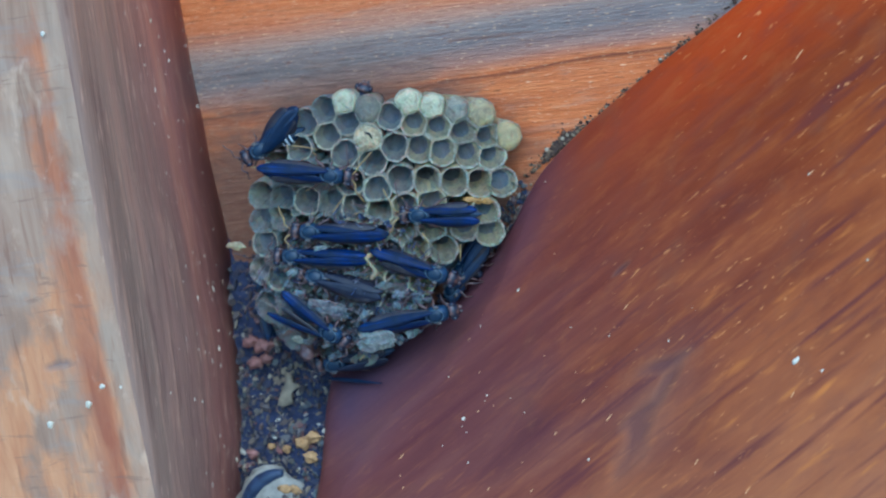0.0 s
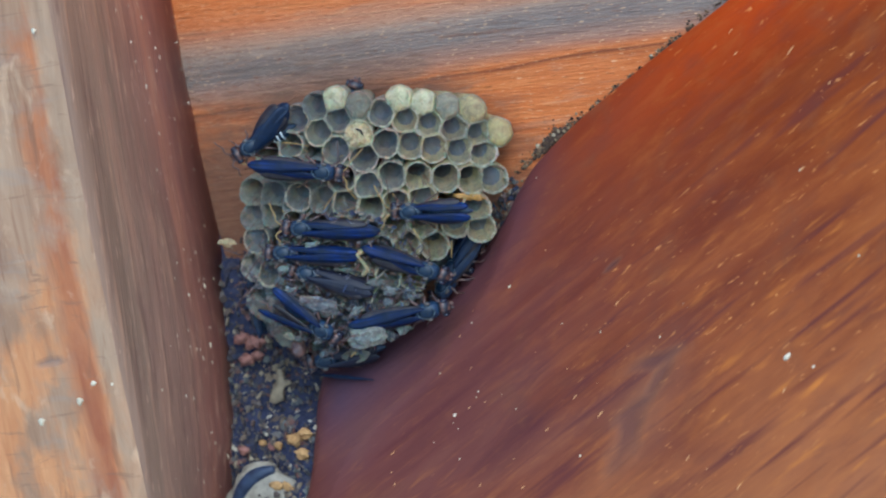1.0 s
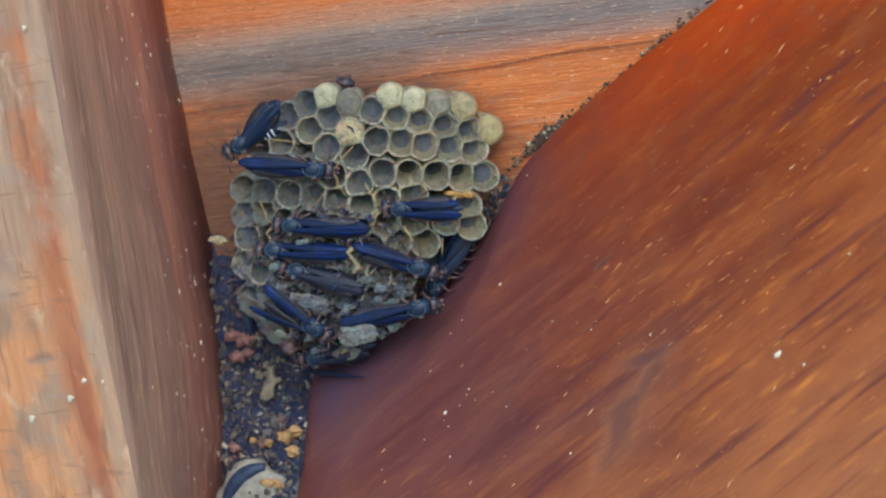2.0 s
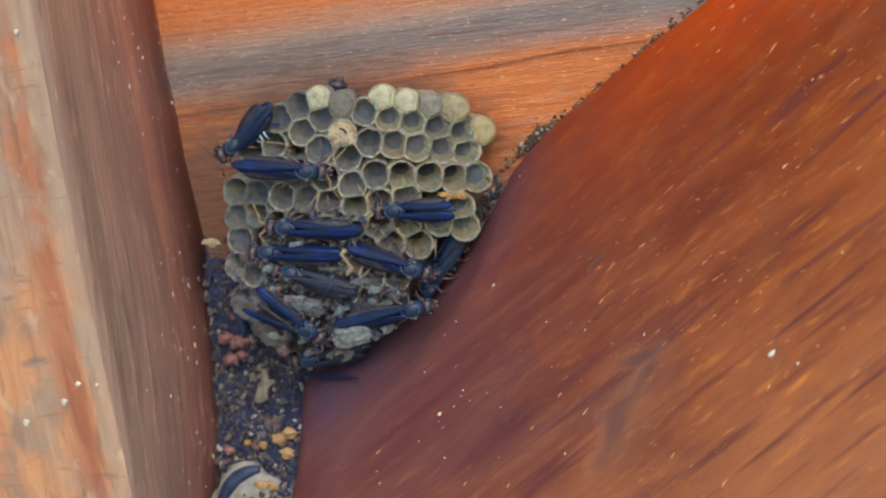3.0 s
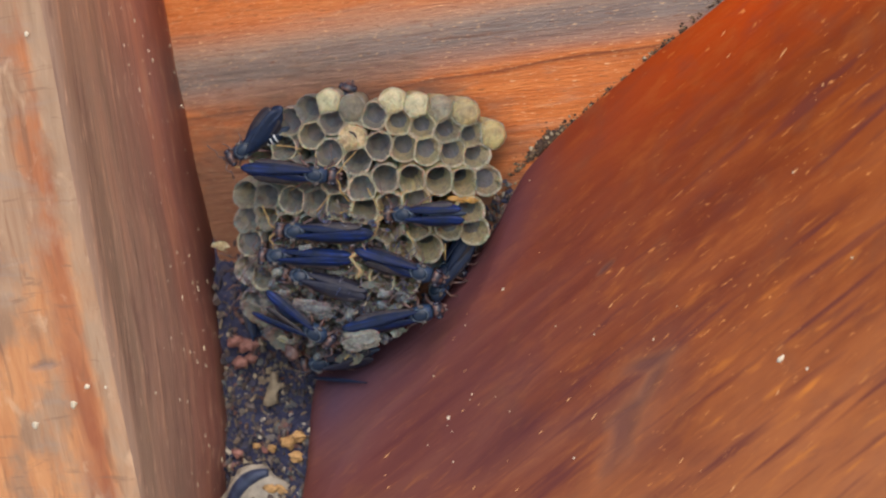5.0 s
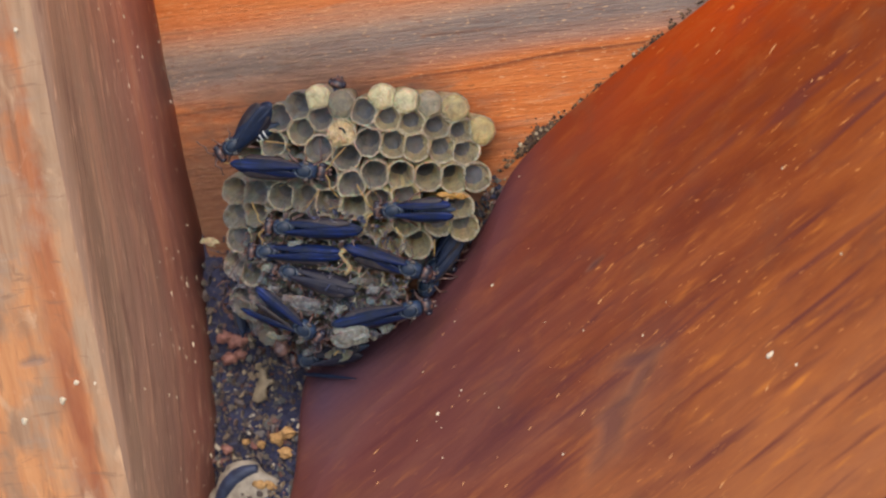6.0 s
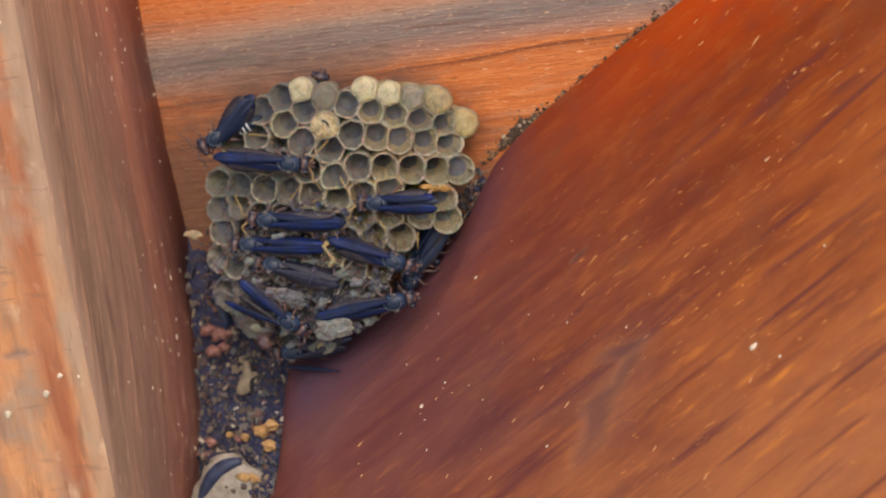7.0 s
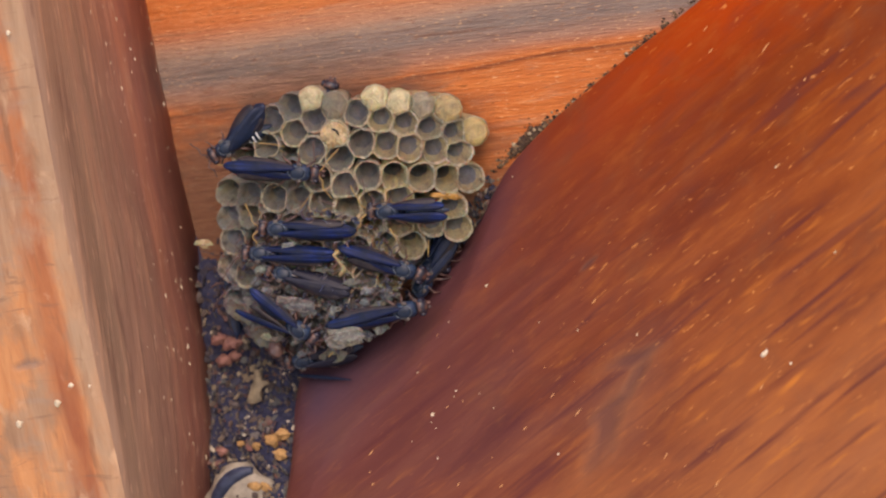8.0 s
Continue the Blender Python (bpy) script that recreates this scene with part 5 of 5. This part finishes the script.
def build_heap():
    bm = bmesh.new()
    rows = [[heap_point(i / 40, 1.61 + 0.104 * j / 60) for i in range(41)] for j in range(61)]
    vs = [[bm.verts.new(p) for p in row] for row in rows]
    back = [[bm.verts.new((p.x, 0.0005, p.z)) for p in row] for row in rows]
    for grid, flip in ((vs, False), (back, True)):
        for a, b in zip(grid, grid[1:]):
            for i in range(40):
                f = (a[i], a[i + 1], b[i + 1], b[i])
                bm.faces.new(f[::-1] if flip else f)
    for j in (0, -1):
        for i in range(40):
            bm.faces.new((vs[j][i], back[j][i], back[j][i + 1], vs[j][i + 1]))
    for i in (0, -1):
        for j in range(60):
            bm.faces.new((vs[j][i], vs[j + 1][i], back[j + 1][i], back[j][i]))
    bmesh.ops.recalc_face_normals(bm, faces=bm.faces)
    ob = part("dirt_heap", bm, M_DIRT)
    tagged(ob, "dark dirt and litter filling the gap beside the post", "dirt", kind="stuff")


def build_litter():
    rng = random.Random(8)
    bm = bmesh.new()
    for k in range(3400):
        z = 1.625 + 0.080 * rng.random() ** 0.9
        s = rng.choice((0.22, 0.3, 0.4, 0.5, 0.65, 0.95)) * MM
        flat_chip(bm, heap_point(rng.uniform(0.0, 0.97), z, s * rng.uniform(0.1, 0.6)), s * rng.uniform(0.8, 1.2), rng)
    for k in range(1300):
        z = 1.625 + 0.080 * rng.random() ** 0.8
        s = rng.choice((0.15, 0.2, 0.25, 0.3, 0.4)) * MM
        p = heap_point(rng.uniform(0.0, 0.95), z, s * 0.6)
        blob((s * rng.uniform(0.6, 2.0), s * rng.uniform(0.4, 1.0), s * rng.uniform(0.4, 1.3)), 0.5, 1, k, p, bm)
    for k in range(70):
        p = heap_point(rng.uniform(0.0, 0.95), 1.625 + 0.069 * rng.random(), 0.3 * MM)
        d = Vector((rng.uniform(-1, 1), rng.uniform(-0.3, 0.1), rng.uniform(-1, 1))).normalized() * rng.uniform(0.6, 2.4) * MM
        tube([p - d, p + d * 0.1 + Vector((0, -0.3 * MM, 0)), p + d], [0.06 * MM, 0.10 * MM, 0.05 * MM], 5, bm)
    # dark chips added where brace meets wall behind the nest, for the gap's shade
    for k in range(700):
        s, up = rng.uniform(-36, -3), abs(rng.gauss(0, 1.6)) * 1.6
        e = next(e1 + (e2 - e1) * (s1 - s) / (s1 - s2) for (s1, e1), (s2, e2) in zip(BRACE_EDGE, BRACE_EDGE[1:]) if s2 <= s < s1)
        r = rng.choice((0.2, 0.3, 0.45, 0.6, 0.8)) * MM
        flat_chip(bm, BRACE_O + (BRACE_S * s + BRACE_E * (e + 1.0 - up)) * MM + Vector((0, -r * 0.4 - max(0.0, 1.5 - up * 0.5) * MM, 0)), r, rng)
    ob = part("litter", bm, M_CRUMB)
    tagged(ob, "fine crumbs of bark, earth and insect litter", "litter", kind="stuff")
    # crumbs packed along the joint of brace and wall
    bm = bmesh.new()
    for k in range(3800):
        s, up = rng.uniform(-8, 62), abs(rng.gauss(0, 0.55))
        if rng.random() > 0.20 + 0.6 * noise.noise(Vector((s * 0.13, 0, 3))) + 0.8 * noise.noise(Vector((s * 0.5, 2, 3))) + 0.6 * math.exp(-((s - 9) / 6) ** 2) + 0.45 * math.exp(-((s - 38) / 4) ** 2):
            continue
        r = rng.choice((0.07, 0.10, 0.14, 0.18, 0.32)) * (1.0 + 0.7 * math.exp(-((s - 9) / 6) ** 2))
        up *= 1.0 + 0.9 * math.exp(-((s - 9) / 6) ** 2)
        e0 = -0.6 if s > -2 else 1.5
        p = BRACE_O + (BRACE_S * s + BRACE_E * (e0 - up)) * MM + Vector((0, -r * rng.uniform(0.3, 0.9) * MM, 0))
        blob((r * MM, r * 0.8 * MM, r * 0.9 * MM), 0.35, 1, k, p, bm)
    ob = part("joint_litter", bm, M_JOINT)
    tagged(ob, "dark crumbs lodged along the joint of brace and wall", "litter", kind="stuff")


def on_heap(name, bm, mat, x, z, lift, label, category, turn=(0, 0, 0)):
    """Things caught in the dirt at x and height z, in metres."""
    ob = part(name, bm, mat)
    p = heap_point((x - POST_X + 0.0005) / (edge_at(z)[0] + 0.003 - POST_X), z, lift * MM)
    ob.matrix_basis = pose(*p, *turn)
    tagged(ob, label, category)
    return ob


def build_caught():
    lab = "rounded pinkish-brown pellet caught in the dirt"
    for x, z, size, k in ((-0.0422, 1.6837, 2.0, 1), (-0.0447, 1.6848, 1.7, 2), (-0.0427, 1.6808, 1.5, 3), (-0.0449, 1.6801, 1.6, 4), (-0.0469, 1.6613, 1.3, 10)):
        ob = on_heap("pellet", blob((size * MM, size * 0.8 * MM, size * 0.75 * MM), 0.3, 3, k), M_PINK, x, z, 0.6, lab, "pellet")
        tagged(ob, group="pink pellets")
    lab = "crumbly yellow-tan chip lying in the dirt"
    for x, z, size, k in ((-0.0285, 1.6652, 1.5, 5), (-0.0320, 1.6637, 1.9, 6), (-0.0290, 1.6611, 1.6, 7), (-0.0420, 1.6628, 0.9, 8), (-0.0366, 1.6627, 1.0, 9)):
        ob = on_heap("chip", blob((size * MM, size * 0.7 * MM, size * 0.8 * MM), 0.34, 2, k), M_YELLOW, x, z, 1.4, lab, "chip")
        tagged(ob, group="yellow chips")
    # torn pale scrap
    outline = spline([(-2.0, -2.2), (-0.6, -2.7), (1.0, -2.0), (1.4, -0.8), (1.8, 0.5), (3.2, 1.2), (3.0, 1.9), (1.7, 2.1), (1.9, 3.6), (0.9, 4.4), (0.2, 3.6), (0.2, 2.0), (-0.9, 0.9), (-1.6, -0.4), (-2.0, -2.2)], 4)[:-1]
    bm = bmesh.new()
    rings = []
    for k, z in ((0.9, 0.7), (1.0, 0.35), (1.0, -0.3), (0.9, -0.6)):
        rings.append([(x * k * MM, -(z * 0.6 + 0.5 * math.sin(x * 1.3 + y)) * MM, y * k * MM) for x, y in outline])
    on_heap("scrap", loft(rings, bm=bm), M_SCRAP, -0.0380, 1.6733, 1.7, "torn pale cream scrap of dry husk", "scrap")
    # chalky shell with a dark groove
    shell = on_heap("shell_fragment", blob((9.6 * MM, 2.6 * MM, 10.5 * MM), 0.10, 4, 12), M_WHITE, -0.0398, 1.6494, 0.6, "chalky white shell fragment with dark spots", "shell", (0, 18, 0))
    arc = spline([(-6.4, -1.0, -3.0), (-6.2, -1.0, 1.0), (-4.7, -1.0, 5.0), (-2.2, -0.9, 7.8), (0.6, -0.7, 9.6)], 6)
    part("groove", tube([tuple(c * MM for c in p) for p in arc], [(0.5 + 1.5 * math.sin(math.pi * (i + 2) / (len(arc) + 3))) * MM for i in range(len(arc))], 10), M_GROOVE, shell, "dark blue groove")
    for x, y, z, r in ((2.6, -2.2, 4.8, 0.75), (0.6, -2.5, 3.4, 0.6), (4.2, -1.6, 5.6, 0.5), (3.6, -2.0, 2.2, 0.4), (-1.2, -2.4, 3.8, 0.35)):
        part("spot", blob((r * MM, 0.3 * MM, r * 0.9 * MM), 0.3, 2, int(r * 10), (x * MM, y * MM, z * MM)), M_SPOT, shell)
    for x, y, z, r in ((2.2, -2.0, 6.6, 1.5), (4.4, -1.5, 6.8, 1.6), (6.0, -1.2, 5.0, 1.1)):
        part("stain", blob((r * MM, 0.35 * MM, r * 0.7 * MM), 0.3, 2, int(r * 30), (x * MM, y * MM, z * MM)), M_YELLOW, shell)
    # a lost wing
    wing = part("fallen_wing", wing_bm(15.0, 0.9, 1, 0.2), M_NAVY)
    wing.matrix_basis = pose(-0.0108, -0.0150, 1.6752, 0, 6, -15) @ pose(0, 0, 0, 90, 0, 0)
    tagged(wing, "narrow dark blue wing stuck to the brace's edge", "wing")


build_heap()
build_litter()
build_caught()
